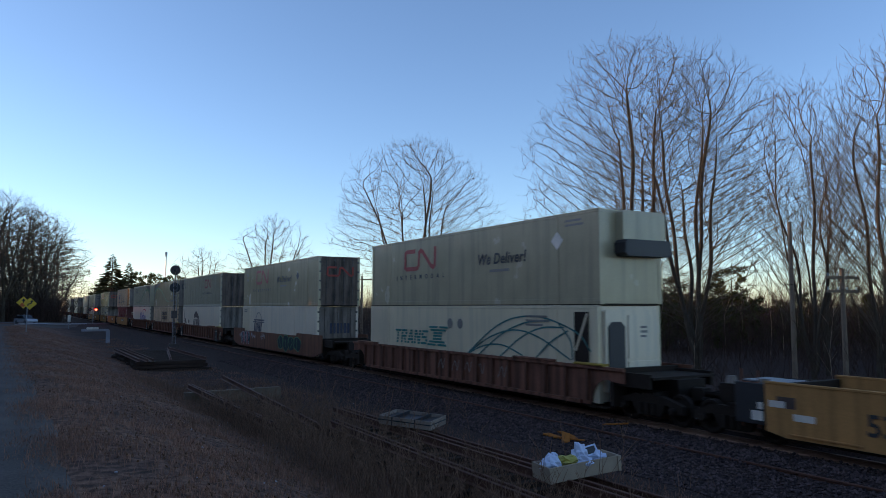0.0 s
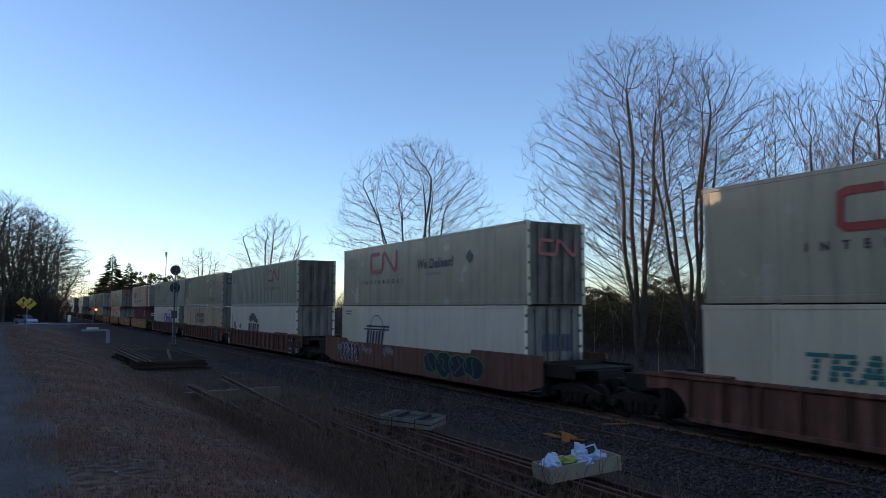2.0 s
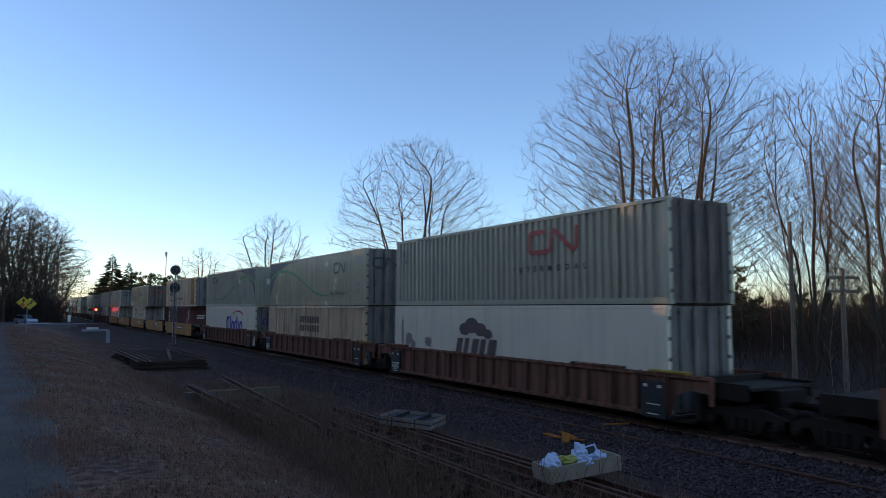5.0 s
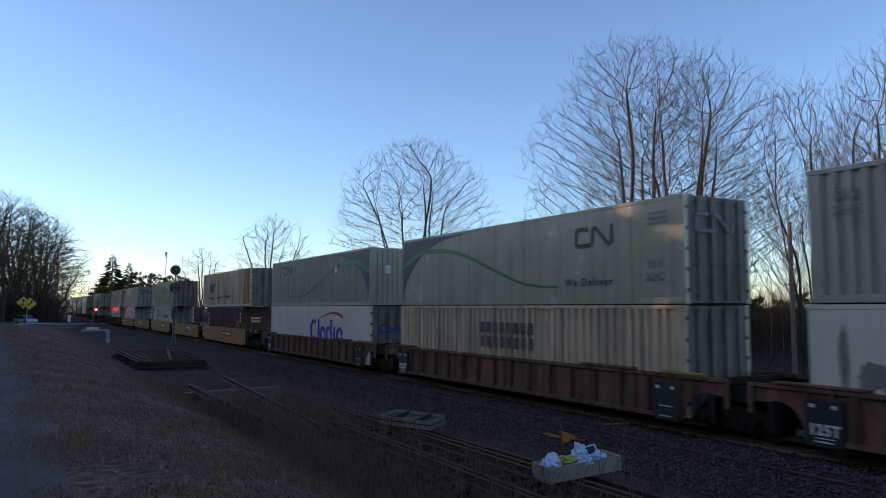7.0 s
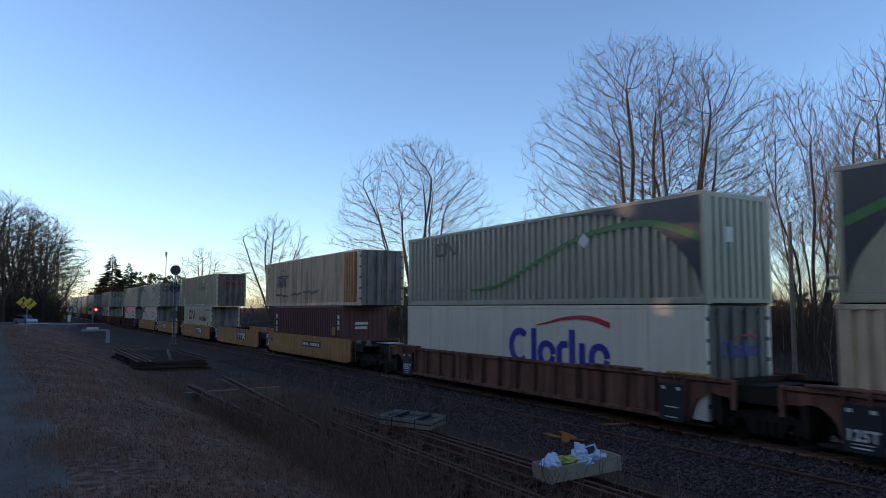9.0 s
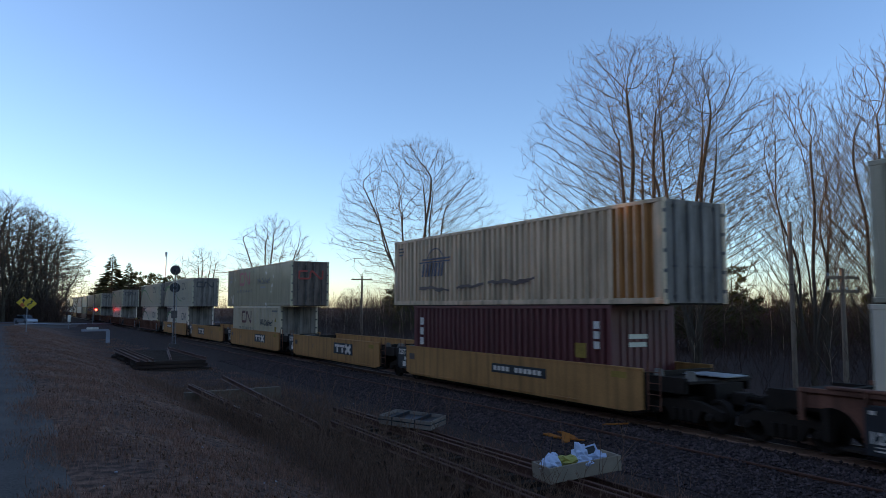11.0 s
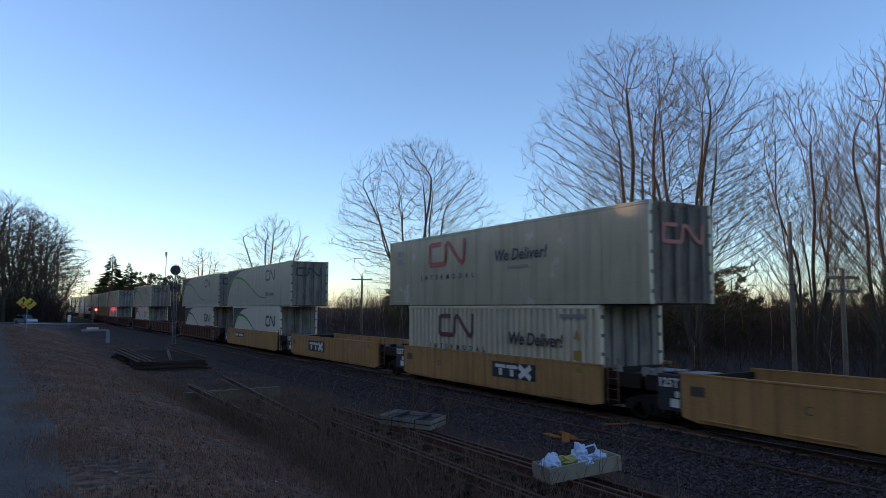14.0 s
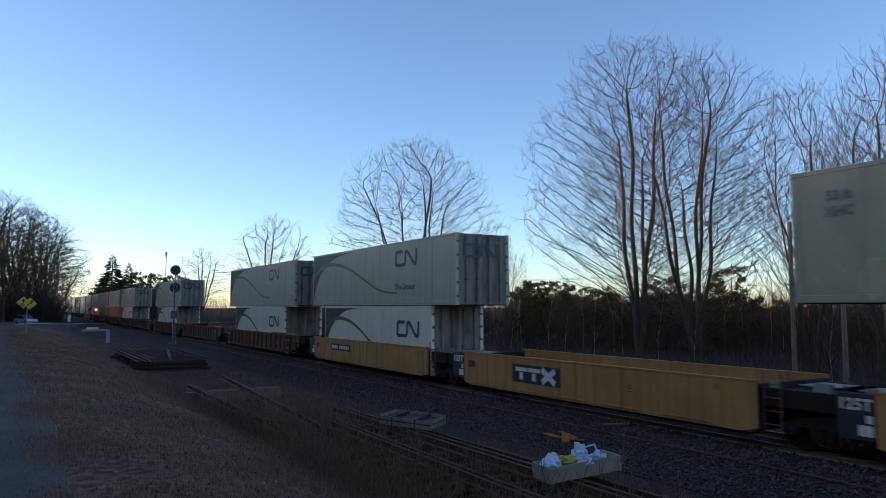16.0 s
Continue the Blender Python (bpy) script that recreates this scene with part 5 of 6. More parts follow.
conifer(-251, 24.8, 21, 2, 0, 1.45, "tall dark spruce beyond the crossing")
conifer(-249, 29.5, 18.4, 2, 50, 1.3, "tall dark spruce beyond the crossing")
for x, y, h, w in ((-262, 33, 16.5, 1.0), (-268, 38, 16, 1.2), (-275, 42, 16.3, 1.5), (-280, 47, 16, 1.5), (-285, 52, 16, 1.4), (-270, 30, 13, 1.3), (-258, 22, 11, 1.2), (-255, 27, 12, 1.4)):
    conifer(x, y, h, 3 + int(x) % 2, x * 7 % 360, w * 0.8, "dark pine with a ragged crown")
for i in range(46):
    a = rw.uniform(-0.02, 1.0)
    D = rw.uniform(170, 330)
    px = -math.cos(HEAD - a * 0.95) * D
    py = max(70.0, math.sin(HEAD + a * 0.6) * D)
    conifer(px * 0.8, py, rw.uniform(6.5, 9.8), rw.choice((3, 4)), rw.uniform(0, 360), rw.uniform(0.9, 1.5), "far conifer on the wooded skyline", "far conifers")
for i in range(46):
    x, y = rw.uniform(-74, 4), rw.uniform(48, 76)
    conifer(x, y, rw.uniform(5.4, 8.4) if x > -30 else rw.uniform(3.4, 5.8), rw.choice((3, 4)), rw.uniform(0, 360), rw.uniform(0.9, 1.4), "young green pine among brown brush", "young pines")

for x, y, h, w in ((-68, 51, 7.4, 1.1), (-64, 49, 6.4, 1.2), (-60.5, 50, 7.0, 1.0), (-73, 57, 7.6, 1.2), (-57, 52, 6.0, 1.3), (-46, 50, 6.6, 1.2), (-42, 54, 7.6, 1.1)):
    conifer(x, y, h, 3 + int(h * 10) % 2, x * 11 % 360, w, "green pine standing among brown brush", "young pines")
for x, y, h, w in ((-95, 55, 7.6, 1.3), (-88, 50, 6.8, 1.3), (-101, 52, 7.4, 1.4), (-84, 54, 7.8, 1.2), (-110, 56, 8.0, 1.4), (-118, 60, 8.6, 1.4), (-79, 49, 6.2, 1.3)):
    conifer(x, y, h, 3 + int(h * 10) % 2, x * 11 % 360, w, "olive pine standing among brown brush", "young pines")
for x, y, k in ((-240, 24, 0.5), (-252, 27, 0.58), (-266, 25, 0.6), (-281, 29, 0.66), (-297, 26, 0.66), (-316, 30, 0.72), (-338, 27, 0.74), (-362, 31, 0.8)):
    tree(FARWOOD, x, y, x * 13 % 360, k, "bare tree in the dark woods beyond the crossing", "woodland trees")
for i in range(18):
    x, y = rw.uniform(-150, -48), rw.uniform(42, 70)
    tree((OPEN, BARE)[i % 2], x, y, rw.uniform(0, 360), rw.uniform(0.28, 0.42), "small bare tree among the brush", "small trees")


def brush(name, label, count, area, hmin, hmax, seed, material, r=0.018, twigs=7, cat="brush", lean=0.22):
    rnd = random.Random(seed)
    segs = []
    for _ in range(count):
        x, y = area(rnd)
        h = rnd.uniform(hmin, hmax)
        b = Vector((x, y, height(x, y) - 0.1))
        d = Vector((rnd.gauss(0, lean), rnd.gauss(0, lean), 1)).normalized()
        m = b + d * h * 0.5
        t = m + (d + Vector((rnd.gauss(0, 0.15), rnd.gauss(0, 0.15), 0))).normalized() * h * 0.5
        segs += [(tuple(b), tuple(m), r * h / 3, r * h / 4.5), (tuple(m), tuple(t), r * h / 4.5, 0.004)]
        for _ in range(twigs):
            k = rnd.uniform(0.25, 0.95)
            o = b.lerp(m, k * 2) if k < 0.5 else m.lerp(t, k * 2 - 1)
            a = rnd.uniform(0, 6.28)
            e = o + Vector((math.cos(a) * 0.5, math.sin(a) * 0.5, 0.75)) * h * rnd.uniform(0.12, 0.32)
            segs.append((tuple(o), tuple(e), r * 0.5 * h / 4, 0.004))
    tagged(new(name, limb_mesh(name, segs, material, 3)), label, cat, kind="stuff")


brush("brush_thicket", "brown leafless brush behind the track", 5200, lambda r: (r.uniform(-170, 14), 23 + 40 * r.random() ** 0.8), 1.6, 4.6, 31, M["brush"], 0.012, 10, lean=0.4)
brush("tall_brush", "taller brown leafless growth behind the brush", 2600, lambda r: (r.uniform(-66, 16), r.uniform(44, 80)), 3.4, 5.8, 35, M["brush"], 0.014, 10, lean=0.36)
brush("crossing_thicket", "dense dark leafless wood left of the line", 3400, lambda r: (r.uniform(-215, -164), r.uniform(-32, 7.5)), 3.0, 6.5, 36, M["brush"], 0.026, 9, lean=0.35)
brush("birch_stems", "pale thin birch stems among the brush", 110, lambda r: (r.uniform(-110, 10), r.uniform(32, 70)), 4.0, 6.8, 32, M["pale"], 0.009, 6, lean=0.06)
brush("far_woods", "distant brown leafless woods", 4200, lambda r: (r.uniform(-420, 60), r.uniform(75, 230)), 6.0, 9.6, 33, M["brush"], 0.02, 9, "woods")
brush("crossing_brush", "dark leafless thicket beyond the crossing", 4200, lambda r: (r.uniform(-330, -164), r.choice((r.uniform(-25, 9.5), r.uniform(23, 36)))), 4.5, 10.5, 34, M["brush"], 0.018, 9)

# the wood across the road, behind the camera, that keeps the low sun off the line
for i in range(260):
    x = -330 + (i % 130) * 3.1 + rw.uniform(-1.3, 1.3)
    y = (-15.5 if i < 130 else -22) - 5 * rw.random()
    if abs(x + 11 + (14.9 - y) * 0.737) > 0.95:
        conifer(x, y, rw.uniform(12.0, 14.4), 5, rw.uniform(0, 360), rw.uniform(1.5, 2.0), "evergreen in the wood across the road", "roadside evergreens")
for i in range(24):
    tree(BARE, -115 + i * 7.5 + rw.uniform(-2, 2), -15 - 14 * rw.random(), rw.uniform(0, 360), rw.uniform(0.7, 0.85), "bare tree in the wood across the road", "roadside trees")

# ---- telegraph poles, mast and signals ----
def telegraph_pole(x, y, h, arms):
    ob = thing("telegraph_pole", "weathered grey wooden telegraph pole with crossarms", "pole", "telegraph poles", at=pose(x, y, height(x, y)))
    part("post", Geo().tube([(0, 0, -0.5), (0, 0, h)], 0.13, 0.09, 10), M["pole"], ob)
    for k in range(arms):
        arm = part("crossarm", Geo().bevbox(-0.05, 0.05, -1.2, 1.2, h - 0.45 - k * 0.6, h - 0.33 - k * 0.6, 0.01), M["pole"], ob)
        for j in range(4):
            part("insulator", Geo().tube([(0, -1.05 + j * 0.7, h - 0.33 - k * 0.6), (0, -1.05 + j * 0.7, h - 0.2 - k * 0.6)], 0.03, 0.04, 6), M["galv"], arm)


telegraph_pole(-20.8, 31, 8.1, 0)
telegraph_pole(-18.4, 31, 5.8, 2)
telegraph_pole(-69.9, 31, 7.3, 1)
telegraph_pole(-121, 31, 7.3, 1)
for zz, yy in ((6.1, 30.2), (6.1, 31.8), (5.4, 30.5)):
    pts = []
    for i in range(21):
        k = i / 20
        pts.append((-18.4 - 51.5 * k, yy, zz - 1.4 + 0.9 * k + 1.6 * (k - 0.5) ** 2 * 0.6))
    tagged(new("wire", Geo().tube(pts, 0.007, n=5).mesh("wire", M["dark"])), "thin dark wire strung between poles", "wire", "line wires")
mast = thing("antenna_mast", "slender far antenna mast", "mast", at=pose(-337.5, 55, -0.8))
part("pole", Geo().tube([(0, 0, 0), (0, 0, 28)], 0.35, 0.22, 8), M["galv"], mast)
part("antenna", Geo().bevbox(-0.3, 0.3, -0.45, 0.45, 26.4, 28.4, 0.1), M["galv"], mast)

sig = thing("signal_mast", "tall railway signal mast with two round dark target discs", "signal", at=pose(-70.5, 12.35, -0.42))
part("base", Geo().bevbox(-0.35, 0.35, -0.35, 0.35, -0.2, 0.25, 0.05), M["rod"], sig)
part("pole", Geo().tube([(0, 0, 0.2), (0, 0, 7.2)], 0.07, 0.055, 10), M["rod"], sig)
SD = Matrix.Rotation(radians(-100), 4, "Z")
for zz in (7.05, 5.42):
    h = part("target", Geo().lathe([(0.46, 0), (0.46, 0.025), (0.15, 0.03), (0.15, 0.3), (0.08, 0.34)], 28, Matrix.Translation((0, 0, zz)) @ SD), M["black"], sig, "round black signal target")
    part("hood", Geo().lathe([(0.12, -0.2), (0.12, 0.0)], 16, Matrix.Translation((0, 0, zz)) @ SD), M["black"], h)
part("ladder", Geo().tube([(0.2, 0.15, 0.2), (0.2, 0.15, 6.3)], 0.02, n=5).tube([(0.2, -0.15, 0.2), (0.2, -0.15, 6.3)], 0.02, n=5), M["galv"], sig)
for i in range(14):
    part("rung", Geo().tube([(0.2, -0.15, 0.5 + i * 0.42), (0.2, 0.15, 0.5 + i * 0.42)], 0.012, n=5), M["galv"], sig)
part("relay_box", Geo().bevbox(-0.3, 0.3, -0.22, 0.22, 2.6, 3.3, 0.03), M["rod"], sig)

xs = thing("crossing_signal", "level crossing signal with a glowing red lamp", "signal", at=pose(-155.6, 12.26, 0.0))
part("pole", Geo().tube([(0, 0, -0.2), (0, 0, 3.9)], 0.07, 0.06, 10), M["galv"], xs)
part("lamp_bar", Geo().bevbox(-0.05, 0.05, -0.75, 0.75, 2.68, 2.76, 0.01), M["black"], xs)
for s, on in ((-0.6, False), (0.5, True)):
    dk = part("lamp_disc", Geo().lathe([(0.32, 0), (0.32, 0.03), (0.12, 0.2)], 20, Matrix.Translation((0.1, s, 2.72)) @ Matrix.Rotation(radians(90), 4, "Z")), M["black"], xs)
    part("lens", Geo().lathe([(0.2, -0.03), (0.21, 0.01)], 16, Matrix.Translation((0.14, s, 2.72)) @ Matrix.Rotation(radians(90), 4, "Z")), M["redlamp"] if on else M["maroon"], dk, "glowing red lens" if on else "dark red lens")
wp = thing("marker_post", "small white marker board on a post", "sign", at=pose(-135.4, 7.1, height(-135.4, 7.1)))
part("post", Geo().tube([(0, 0, -0.2), (0, 0, 1.6)], 0.05, n=8), M["galv"], wp)
part("board", Geo().bevbox(-0.03, 0.03, -0.22, 0.22, 1.2, 2.3, 0.02), M["whitemark"], wp)

sg = thing("road_sign", "two overlapping yellow diamond warning signs on posts", "sign", at=pose(-72.8, 0.5, height(-72.8, 0.5) - 0.05) @ pose(0, 0, 0, 0, 0, 88))
for i, (ox, oy, oz) in enumerate(((-0.28, 0.1, 2.6), (0.22, 0.0, 2.5))):
    if i:
        part("post", Geo().bevbox(ox - 0.23, ox - 0.17, oy + 0.02, oy + 0.08, -0.2, oz + 0.3, 0.01), M["galv"], sg)
    p = part("panel", Geo().plate([(ox - 0.53, oz), (ox, oz - 0.53), (ox + 0.53, oz), (ox, oz + 0.53)], oy - 0.012, oy), M["signyellow"], sg, "yellow diamond panel")
    g = Geo()
    if i == 0:
        band(g, [(ox, oz - 0.05), (ox, oz + 0.25)], 0.1, oy - 0.018)
        g.plate([(ox - 0.16, oz + 0.15), (ox + 0.16, oz + 0.15), (ox, oz + 0.36)], oy - 0.02, oy - 0.013)
        part("arrow", g, M["black"], p)
        part("red_mark", Geo().plate(arc(ox - 0.05, oz - 0.2, 0.2, 0.18, 0, 345, 12), oy - 0.02, oy - 0.013), M["signorange"], p, "orange red disc")
    else:
        band(g, [(ox - 0.16, oz - 0.2), (ox - 0.14, oz - 0.04), (ox + 0.1, oz + 0.02), (ox + 0.14, oz + 0.2)], 0.09, oy - 0.018)
        g.plate([(ox + 0.0, oz + 0.16), (ox + 0.28, oz + 0.16), (ox + 0.14, oz + 0.32)], oy - 0.02, oy - 0.013)
        part("arrow", g, M["black"], p)


def car(x, y, turn):
    c = thing("car", "pale silver hatchback parked on the road by the crossing", "car", at=pose(x, y, height(x, y) + 0.04, 0, 0, turn))
    lower = [(-2.1, 0.32), (2.1, 0.32), (2.18, 0.55), (2.1, 0.8), (1.0, 0.95), (-1.9, 0.98), (-2.15, 0.75)]
    upper = [(-1.95, 0.96), (-1.55, 1.5), (0.1, 1.55), (1.05, 0.95)]
    part("body", Geo().plate(lower, -0.88, 0.88), M["carpaint"], c)
    part("cabin", Geo().plate(upper, -0.74, 0.74), M["glass"], c, "dark glazed cabin")
    part("roof", Geo().bevbox(-1.5, 0.1, -0.72, 0.72, 1.5, 1.58, 0.03), M["carpaint"], c)
    for xx in (-1.35, 1.35):
        for s in (-1, 1):
            w = part("wheel", Geo().lathe([(0.33, -0.1), (0.33, 0.1)], 18, Matrix.Translation((xx, s * 0.8, 0.33))), M["tyre"], c)
            part("rim", Geo().lathe([(0.2, -0.02), (0.18, 0.02)], 12, Matrix.Translation((xx, s * 0.9, 0.33))), M["galv"], w)
    for s in (-1, 1):
        part("tail_light", Geo().bevbox(-2.2, -2.1, s * 0.7 - 0.12, s * 0.7 + 0.12, 0.7, 0.92, 0.02), M["maroon"], c)
    part("bumper", Geo().bevbox(-2.05, -2.1, -0.86, 0.86, 0.35, 0.6, 0.04), M["carpaint"], c)


car(-143.5, 0.9, 28)

# a pale pipe barrier lying beyond the panels
pb = thing("pipe_barrier", "pale grey bent pipe barrier by the yard road", "barrier", at=pose(-80.5, 7.5, height(-80.5, 7.5)))
part("leg", Geo().bevbox(-0.15, 0.15, 0.1, 0.45, -0.1, 1.3, 0.06), M["concrete"], pb)
part("beam", Geo().bevbox(-0.15, 0.15, -2.2, 0.35, 1.2, 1.42, 0.08), M["concrete"], pb)
part("cap", Geo().bevbox(-0.3, 0.3, -1.7, -0.6, 1.4, 1.6, 0.06), M["whitemark"], pb)
tagged(new("road_line", Geo().tube([(-118, -0.6, road_z(-118) + 0.05), (-135, 2.2, road_z(-135) + 0.06), (-148, 7, 0.12), (-152.0, 11, 0.06)], 0.06, n=4).mesh("road_line", M["whitepaint"])), "pale road edge line", "road marking", kind="structure")


# ---- track panels, crate and clutter in the yard ----
def rail_mesh(L):
    return Geo().prism(rail_profile(0), 0, L).mesh("rail", M["railrust"])


def lay(parent, a, b, z0, z1=None, name="rail"):
    """A rail from a to b on the plan, at heights z0 and z1."""
    z1 = z0 if z1 is None else z1
    d = Vector((b[0] - a[0], b[1] - a[1], z1 - z0))
    m = Matrix.Translation((a[0], a[1], z0)) @ d.to_track_quat("X", "Z").to_matrix().to_4x4()
    return part(name, rail_mesh(d.length), None, parent, at=m)


def timbers(parent, x0, x1, y0, y1, z, n, w=0.22, h=0.17, jitter=0.15, seed=1):
    rnd = random.Random(seed)
    me = Geo().bevbox(-w / 2, w / 2, 0, 1, 0, h, 0.012).mesh("tie", M["wood"])
    for i in range(n):
        x = x0 + (x1 - x0) * (i + 0.5) / n + rnd.uniform(-jitter, jitter) * 0.4
        a, b = y0 + rnd.uniform(-jitter, jitter), y1 + rnd.uniform(-jitter, jitter)
        part("tie", me, None, parent, at=pose(x, a, z, 0, 0, rnd.uniform(-2, 2)) @ Matrix.Diagonal((1, b - a, 1, 1)))


pa = thing("track_stack", "dark stack of old track panels with rails on top", "track panel")
for k, z in enumerate((-0.45, -0.22, 0.0)):
    timbers(pa, -55.3, -43.0, 5.5 + 0.1 * k, 9.6 - 0.1 * k, z, 20, seed=k)
for ya, yb in ((5.75, 5.8), (6.15, 6.2), (6.5, 6.5), (9.3, 9.35)):
    lay(pa, (-55.2, ya), (-43.0, yb), 0.17)
lay(pa, (-53.5, 9.0), (-44.0, 7.6), 0.17)

pb2 = thing("disused_track", "rusty track panel on rotting ties in dry weeds", "track panel", "track panels")
timbers(pb2, -31.0, -18.5, 5.3, 8.0, -0.4, 17, seed=8)
lay(pb2, (-28.6, 5.6), (-19.0, 5.85), 0.12, -0.02)
lay(pb2, (-28.6, 5.72), (-19.0, 5.97), 0.12, -0.02)
lay(pb2, (-31.6, 7.55), (-18.0, 6.85), 0.14, 0.0)
beam = thing("squared_timber", "long grey-green squared timber lying across the panel", "timber")
part("timber", Geo().bevbox(-0.14, 0.14, -1.75, 1.85, -0.36, 0.1, 0.02, pose(-27.6, 7.0, 0.02, 0, 0, 4)), M["pole"], beam)
tagged(beam, "long grey squared timber lying across the panel")

pc = thing("disused_track", "rusty rails on rotting ties beside the ballast", "track panel", "track panels")
timbers(pc, -20.0, -3.5, 6.9, 9.5, -0.42, 25, seed=9)
for a, b in (((-18.4, 7.3), (-3.0, 7.08)), ((-18.6, 7.5), (-3.0, 7.24)), ((-20.9, 8.35), (-3.0, 8.5)), ((-20.6, 8.6), (-3.0, 8.72)), ((-19.0, 9.05), (-3.0, 9.45))):
    lay(pc, a, b, 0.0 if a[1] < 9 else -0.1)

tray = thing("wooden_tray", "grey wooden tray bound with dark straps", "pallet", at=pose(-16.5, 8.75, 0.24, 2, 3, 35) @ Matrix.Diagonal((0.75, 0.75, 0.9, 1)))
for s in (-1, 1):
    part("side_board", Geo().bevbox(-0.95, 0.95, s * 0.62 - 0.02, s * 0.62 + 0.02, 0, 0.24, 0.006), M["greywood"], tray)
    part("end_board", Geo().box(s * 0.95 - 0.02, s * 0.95 + 0.02, -0.6, 0.6, 0, 0.24), M["greywood"], tray)
for i in range(6):
    part("slat", Geo().bevbox(-0.93 + i * 0.31, -0.66 + i * 0.31, -0.6, 0.6, 0.02, 0.06, 0.006), M["greywood"], tray)
for k in (-0.45, 0.4):
    part("strap", Geo().box(k - 0.02, k + 0.02, -0.648, 0.648, 0.0, 0.247), M["black"], tray)
part("strap", Geo().box(-0.975, 0.975, -0.647, 0.647, 0.12, 0.15), M["black"], tray)

crate = thing("wooden_crate", "open pale wooden crate full of rubbish resting on rails", "crate", at=pose(-10.3, 8.85, 0.19, 0, -5, 81) @ Matrix.Diagonal((0.87, 0.87, 0.75, 1)))
for s in (-1, 1):
    part("side_board", Geo().bevbox(-0.85, 0.85, s * 0.33 - 0.018, s * 0.33 + 0.018, 0, 0.36, 0.008), M["crate"], crate)
    part("end_board", Geo().bevbox(s * 0.83 - 0.018, s * 0.83 + 0.018, -0.31, 0.31, 0, 0.36, 0.008), M["crate"], crate)
    for e in (-1, 1):
        part("cleat", Geo().bevbox(e * 0.81 - 0.04, e * 0.81 + 0.04, s * 0.363 - 0.012, s * 0.363 + 0.012, 0.0, 0.36, 0.004), M["crate"], crate)
part("bottom", Geo().box(-0.82, 0.82, -0.31, 0.31, 0.0, 0.03), M["crate"], crate)


def crumple(name, label, cat, x, y, z, rx, ry, rz, material, seed):
    """A crumpled bag."""
    g = Geo()
    nu, nv = 14, 9
    for i in range(nv):
        for j in range(nu):
            a, b = 2 * math.pi * j / nu, math.pi * i / (nv - 1)
            d = Vector((math.sin(b) * math.cos(a), math.sin(b) * math.sin(a), math.cos(b)))
            r = 1 + 0.55 * noise.noise(d * 2.6 + Vector((seed, 0, 0))) + 0.25 * noise.noise(d * 7 + Vector((0, seed, 0)))
            g.v.append((d.x * rx * r, d.y * ry * r, d.z * rz * r))
    for i in range(nv - 1):
        for j in range(nu):
            g.f.append((i * nu + j, (i + 1) * nu + j, (i + 1) * nu + (j + 1) % nu, i * nu + (j + 1) % nu))
    ob = tagged(new(name, g.mesh(name, material)), label, cat, "rubbish in the crate")
    ob.matrix_world = crate.matrix_basis @ pose(x, y, z, 0, 0, seed * 40)


crumple("plastic_bag", "crumpled white plastic bag in the crate", "bag", -0.62, 0.0, 0.36, 0.22, 0.2, 0.17, M["rag"], 1)
crumple("plastic_bag", "crumpled white plastic bag in the crate", "bag", 0.12, 0.05, 0.42, 0.16, 0.16, 0.24, M["rag"], 2)
crumple("plastic_bag", "crumpled white plastic bag in the crate", "bag", 0.05, -0.12, 0.3, 0.24, 0.16, 0.14, M["rag"], 3)
crumple("plastic_bag", "crumpled white plastic bag in the crate", "bag", -0.4, 0.2, 0.42, 0.1, 0.1, 0.1, M["rag"], 6)
crumple("plastic_bag", "crumpled blue-white plastic bag in the crate", "bag", 0.55, 0.08, 0.3, 0.2, 0.18, 0.12, M["rag"], 5)
crumple("plastic_sack", "yellow plastic sack in the crate", "sack", -0.24, -0.05, 0.36, 0.26, 0.15, 0.12, M["ragyellow"], 4)
fr = thing("picture_frame", "empty pale blue frame leaning in the crate", "frame")
fr.matrix_world = crate.matrix_basis @ pose(0.38, 0.02, 0.36, -28, 0, 8)
for x0, x1, z0, z1 in ((-0.22, 0.22, 0.0, 0.035), (-0.22, 0.22, 0.2, 0.235), (-0.22, -0.185, 0.035, 0.2), (0.185, 0.22, 0.035, 0.2)):
    part("frame_bar", Geo().box(x0, x1, -0.015, 0.015, z0, z1), M["rag"], fr)
part("backing", Geo().box(-0.18, 0.18, 0.004, 0.012, 0.036, 0.2), M["plate"], fr)

rnd = random.Random(77)
for i, (x, y, tr) in enumerate(((-15.9, 12.85, 20), (-15.6, 12.95, 60), (-15.2, 13.15, 100), (-15.75, 13.3, 10), (-15.6, 14.85, 40), (-15.35, 12.8, 140))):
    w, l = rnd.uniform(0.1, 0.18), rnd.uniform(0.2, 0.4)
    ob = tagged(new("plank_scrap", Geo().bevbox(-l, l, -w, w, 0, 0.035, 0.008).mesh("plank_scrap", M["scrap"])), "broken rust orange board by the ballast", "scrap", "orange scraps")
    ob.matrix_world = pose(x, y, height(x, y) + (0.02 if i < 5 else 0.06), rnd.uniform(-8, 8), rnd.uniform(-14, 14), tr)


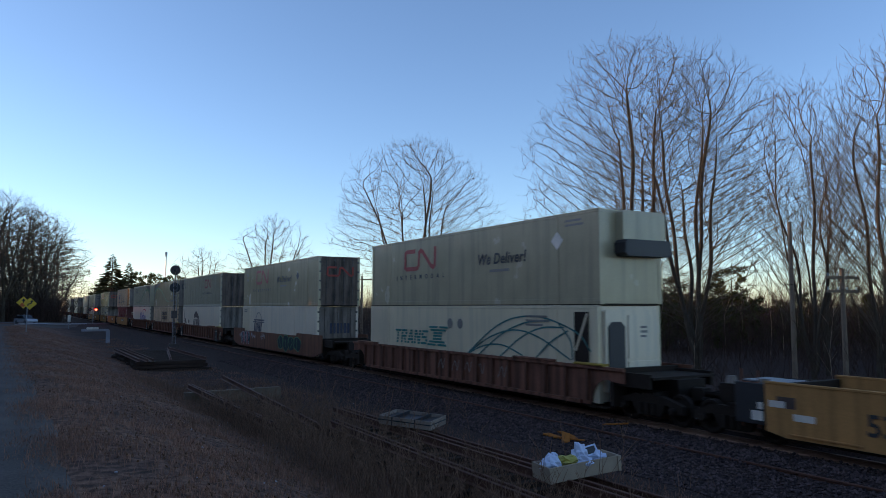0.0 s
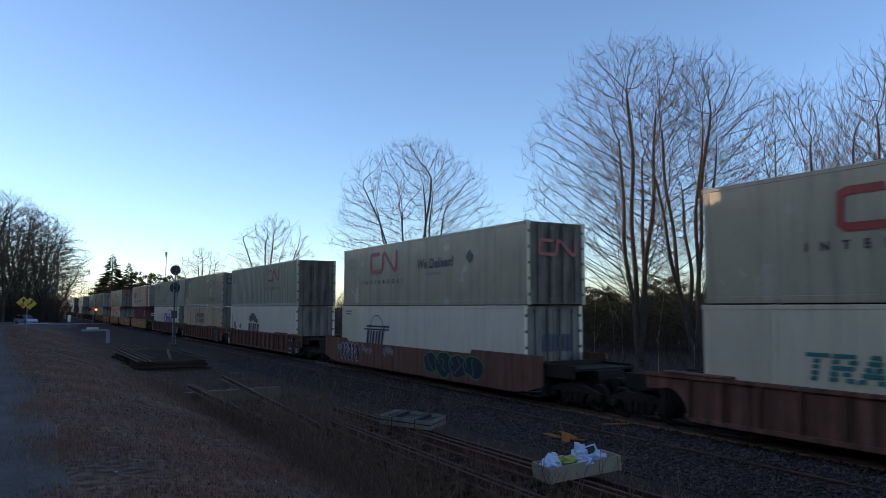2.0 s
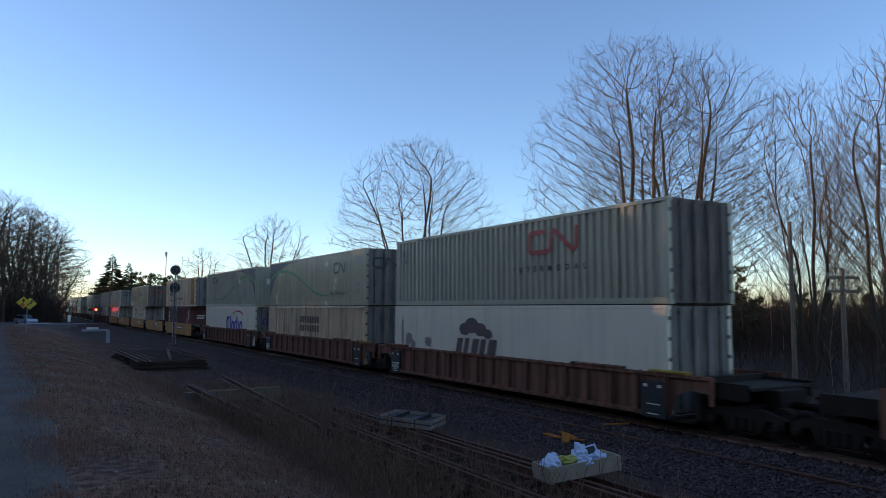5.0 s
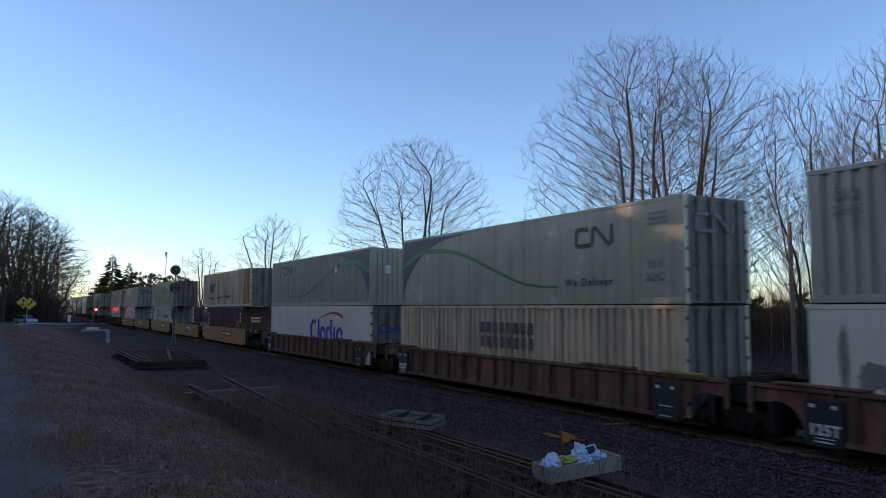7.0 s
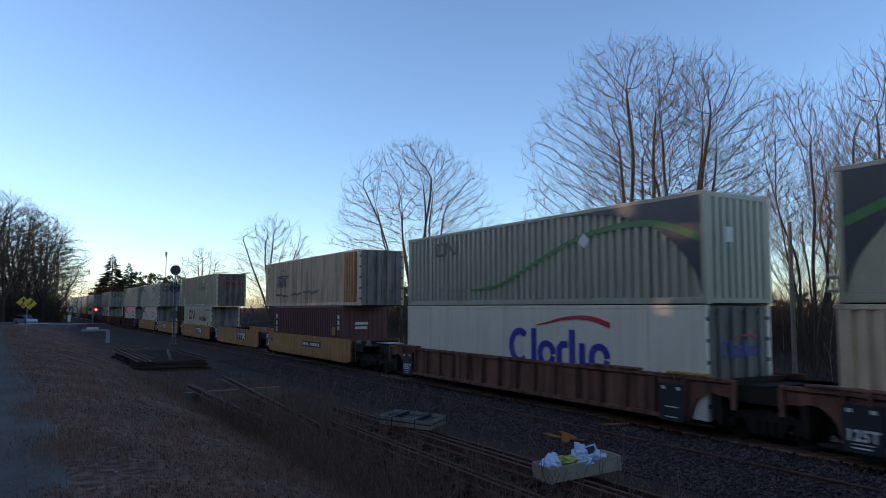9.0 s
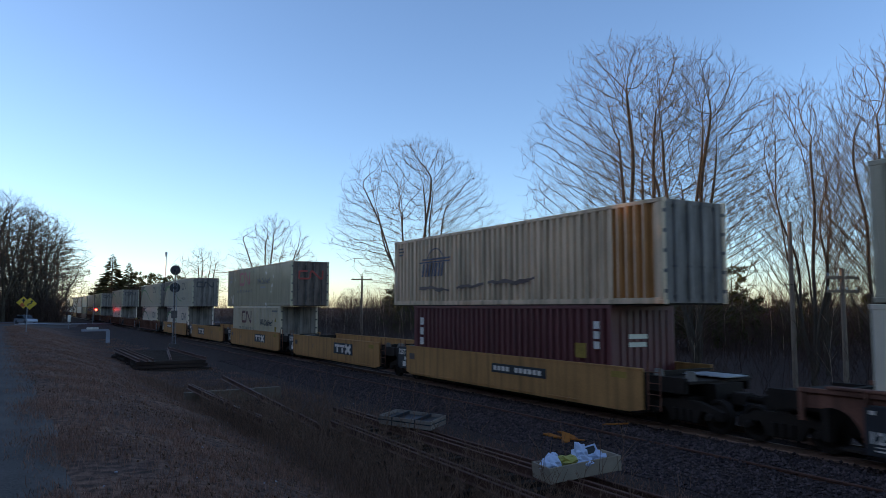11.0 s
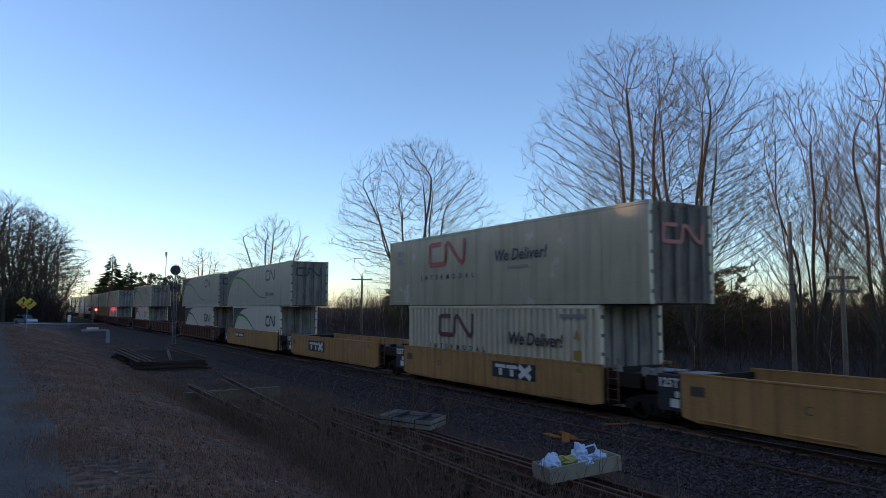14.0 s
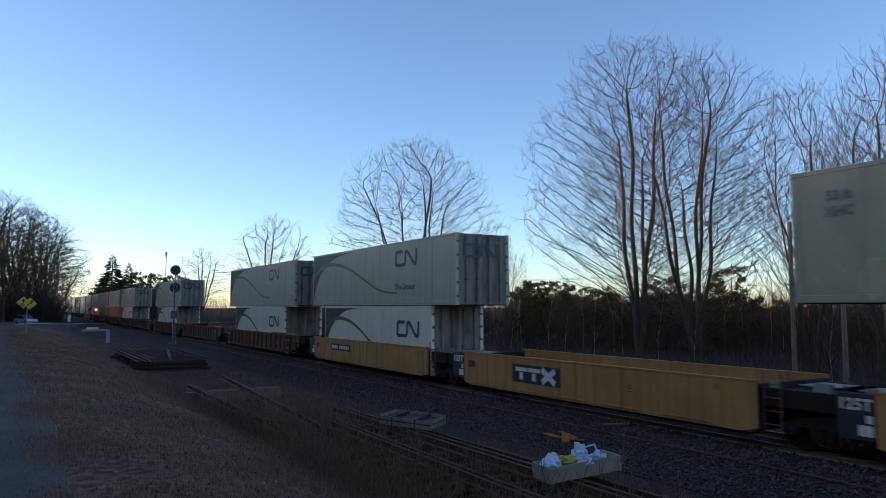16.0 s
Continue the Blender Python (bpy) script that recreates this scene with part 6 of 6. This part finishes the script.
# ---- ballast, grass, weeds and litter ----
def stones(name, label, count, area, smin, smax, material, seed, lift=0.3):
    rnd = random.Random(seed)
    V, F = [], []
    for _ in range(count):
        x, y = area(rnd)
        s = rnd.uniform(smin, smax)
        z = height(x, y) + s * lift
        o = len(V)
        a = rnd.uniform(0, 6.28)
        ca, sa = math.cos(a) * s, math.sin(a) * s
        k = [rnd.uniform(0.6, 1.15) for _ in range(6)]
        V += [(x + ca * k[0], y + sa * k[0], z), (x - sa * k[1], y + ca * k[1], z + 0.2 * s), (x - ca * k[2], y - sa * k[2], z), (x + sa * k[3], y - ca * k[3], z - 0.1 * s), (x, y, z + 0.8 * s * k[4]), (x, y, z - 0.8 * s)]
        F += [(o, o + 1, o + 4), (o + 1, o + 2, o + 4), (o + 2, o + 3, o + 4), (o + 3, o, o + 4), (o + 1, o, o + 5), (o + 2, o + 1, o + 5), (o + 3, o + 2, o + 5), (o, o + 3, o + 5)]
    me = bpy.data.meshes.new(name)
    me.from_pydata(V, [], F)
    me.materials.append(material)
    tagged(new(name, me), label, "gravel", kind="stuff")


near = lambda r: -4 - 46 * r.random() ** 1.7
stones("ballast_stones", "dark crushed stone ballast along the track", 26000, lambda r: (near(r), min(18.3, max(11.6, r.gauss(13.6, 1.3)))), 0.025, 0.06, M["stone"], 41)
stones("road_gravel", "loose grey gravel at the road edge", 6000, lambda r: (-5 - 25 * r.random() ** 1.6, -3.4 + 3.9 * r.random()), 0.012, 0.03, M["gravel"], 42)
stones("litter_scraps", "pale scraps and dry leaves scattered on the ground", 130, lambda r: (-5 - 60 * r.random(), r.uniform(0.6, 11)), 0.015, 0.04, M["concrete"], 43)


def blades(name, label, count, area, hmin, hmax, w, material, seed, lean=0.5, cat="grass", clump=0.0, patchy=0.0):
    rnd = random.Random(seed)
    V, F = [], []
    cx = cy = 0
    for i in range(count):
        if not clump or i % 14 == 0:
            cx, cy = area(rnd)
            while patchy and noise.noise((cx * 0.45, cy * 0.9, 4.0)) * 2 < rnd.uniform(-1, 1) * patchy:
                cx, cy = area(rnd)
        x, y = (cx + rnd.gauss(0, clump), cy + rnd.gauss(0, clump)) if clump else (cx, cy)
        h = rnd.uniform(hmin, hmax)
        z = height(x, y)
        a = rnd.uniform(0, 6.28)
        dx, dy = math.cos(a) * w, math.sin(a) * w
        b = rnd.uniform(0, 6.28)
        l = lean * h * rnd.random()
        lx, ly = math.cos(b) * l, math.sin(b) * l
        o = len(V)
        V += [(x - dx, y - dy, z - 0.02), (x + dx, y + dy, z - 0.02), (x + lx * 0.4 + dx * 0.6, y + ly * 0.4 + dy * 0.6, z + h * 0.6), (x + lx * 0.4 - dx * 0.6, y + ly * 0.4 - dy * 0.6, z + h * 0.6), (x + lx, y + ly, z + h)]
        F += [(o, o + 1, o + 2, o + 3), (o + 3, o + 2, o + 4)]
    me = bpy.data.meshes.new(name)
    me.from_pydata(V, [], F)
    me.materials.append(material)
    tagged(new(name, me), label, cat, kind="stuff")


blades("dry_grass", "short dry brown grass on the bank", 120000, lambda r: (lambda x: (x, bank_top(x) - 0.35 + 10.9 * r.random() ** 1.3))(-4.5 - 85 * r.random() ** 2.0), 0.03, 0.14, 0.005, M["grass"], 51, 1.3, clump=0.22, patchy=1.0)
blades("dead_leaves", "brown dead leaves lying in the grass", 9000, lambda r: (lambda x: (x, bank_top(x) + 0.1 + 10 * r.random()))(-4.5 - 45 * r.random() ** 1.6), 0.01, 0.05, 0.022, M["leaf"], 53, 2.0, "leaves", clump=0.4)
blades("rank_grass", "tall dry grass round the track panels", 16000, lambda r: (-5 - 30 * r.random() ** 1.2, r.gauss(6.9, 1.5)), 0.1, 0.45, 0.005, M["weed"], 52, 0.8, clump=0.25, patchy=0.8)


def weeds(name, label, count, area, hmin, hmax, seed):
    rnd = random.Random(seed)
    segs = []
    for _ in range(count):
        x, y = area(rnd)
        h = rnd.uniform(hmin, hmax)
        p = Vector((x, y, height(x, y)))
        d = Vector((rnd.gauss(0, 0.2), rnd.gauss(0, 0.2), 1)).normalized()
        for k in range(4):
            d = (d + Vector((rnd.gauss(0, 0.14), rnd.gauss(0, 0.14), 0))).normalized()
            q = p + d * h / 4
            segs.append((tuple(p), tuple(q), 0.009 * (1 - k * 0.2), 0.009 * (0.8 - k * 0.2)))
            if k > 0:
                for _ in range(2):
                    e = p.lerp(q, rnd.random())
                    segs.append((tuple(e), tuple(e + (d + Vector((rnd.gauss(0, 0.6), rnd.gauss(0, 0.6), 0.2))).normalized() * h * rnd.uniform(0.1, 0.28)), 0.005, 0.003))
            p = q
    tagged(new(name, limb_mesh(name, segs, M["weed"], 3)), label, "weeds", kind="stuff")


weeds("dead_weeds", "thin dead weed stalks among the track panels", 1700, lambda r: (-6 - 18 * r.random(), 4.9 + 3.2 * r.random()), 0.4, 1.1, 61)
weeds("tall_weeds", "tall pale dead weed stalks", 70, lambda r: (-7 - 16 * r.random(), 5.6 + 4.0 * r.random()), 1.0, 1.9, 62)


# ---- what moves ----
def motions():
    times = [0, 4, 8, 12, 16]
    for ob, u, y, z in MOVING:
        walk(ob, [(t, pose(u + travelled(t), y, z)) for t in times])
    steps = [i / FPS for i in range(int(SECONDS * FPS) + 1)]
    for ob, x in SPINNING:
        base = ob.matrix_basis.translation.copy()
        walk(ob, [(t, Matrix.Translation(base) @ Matrix.Rotation(travelled(t) / 0.42, 4, "Y")) for t in steps])


motions()
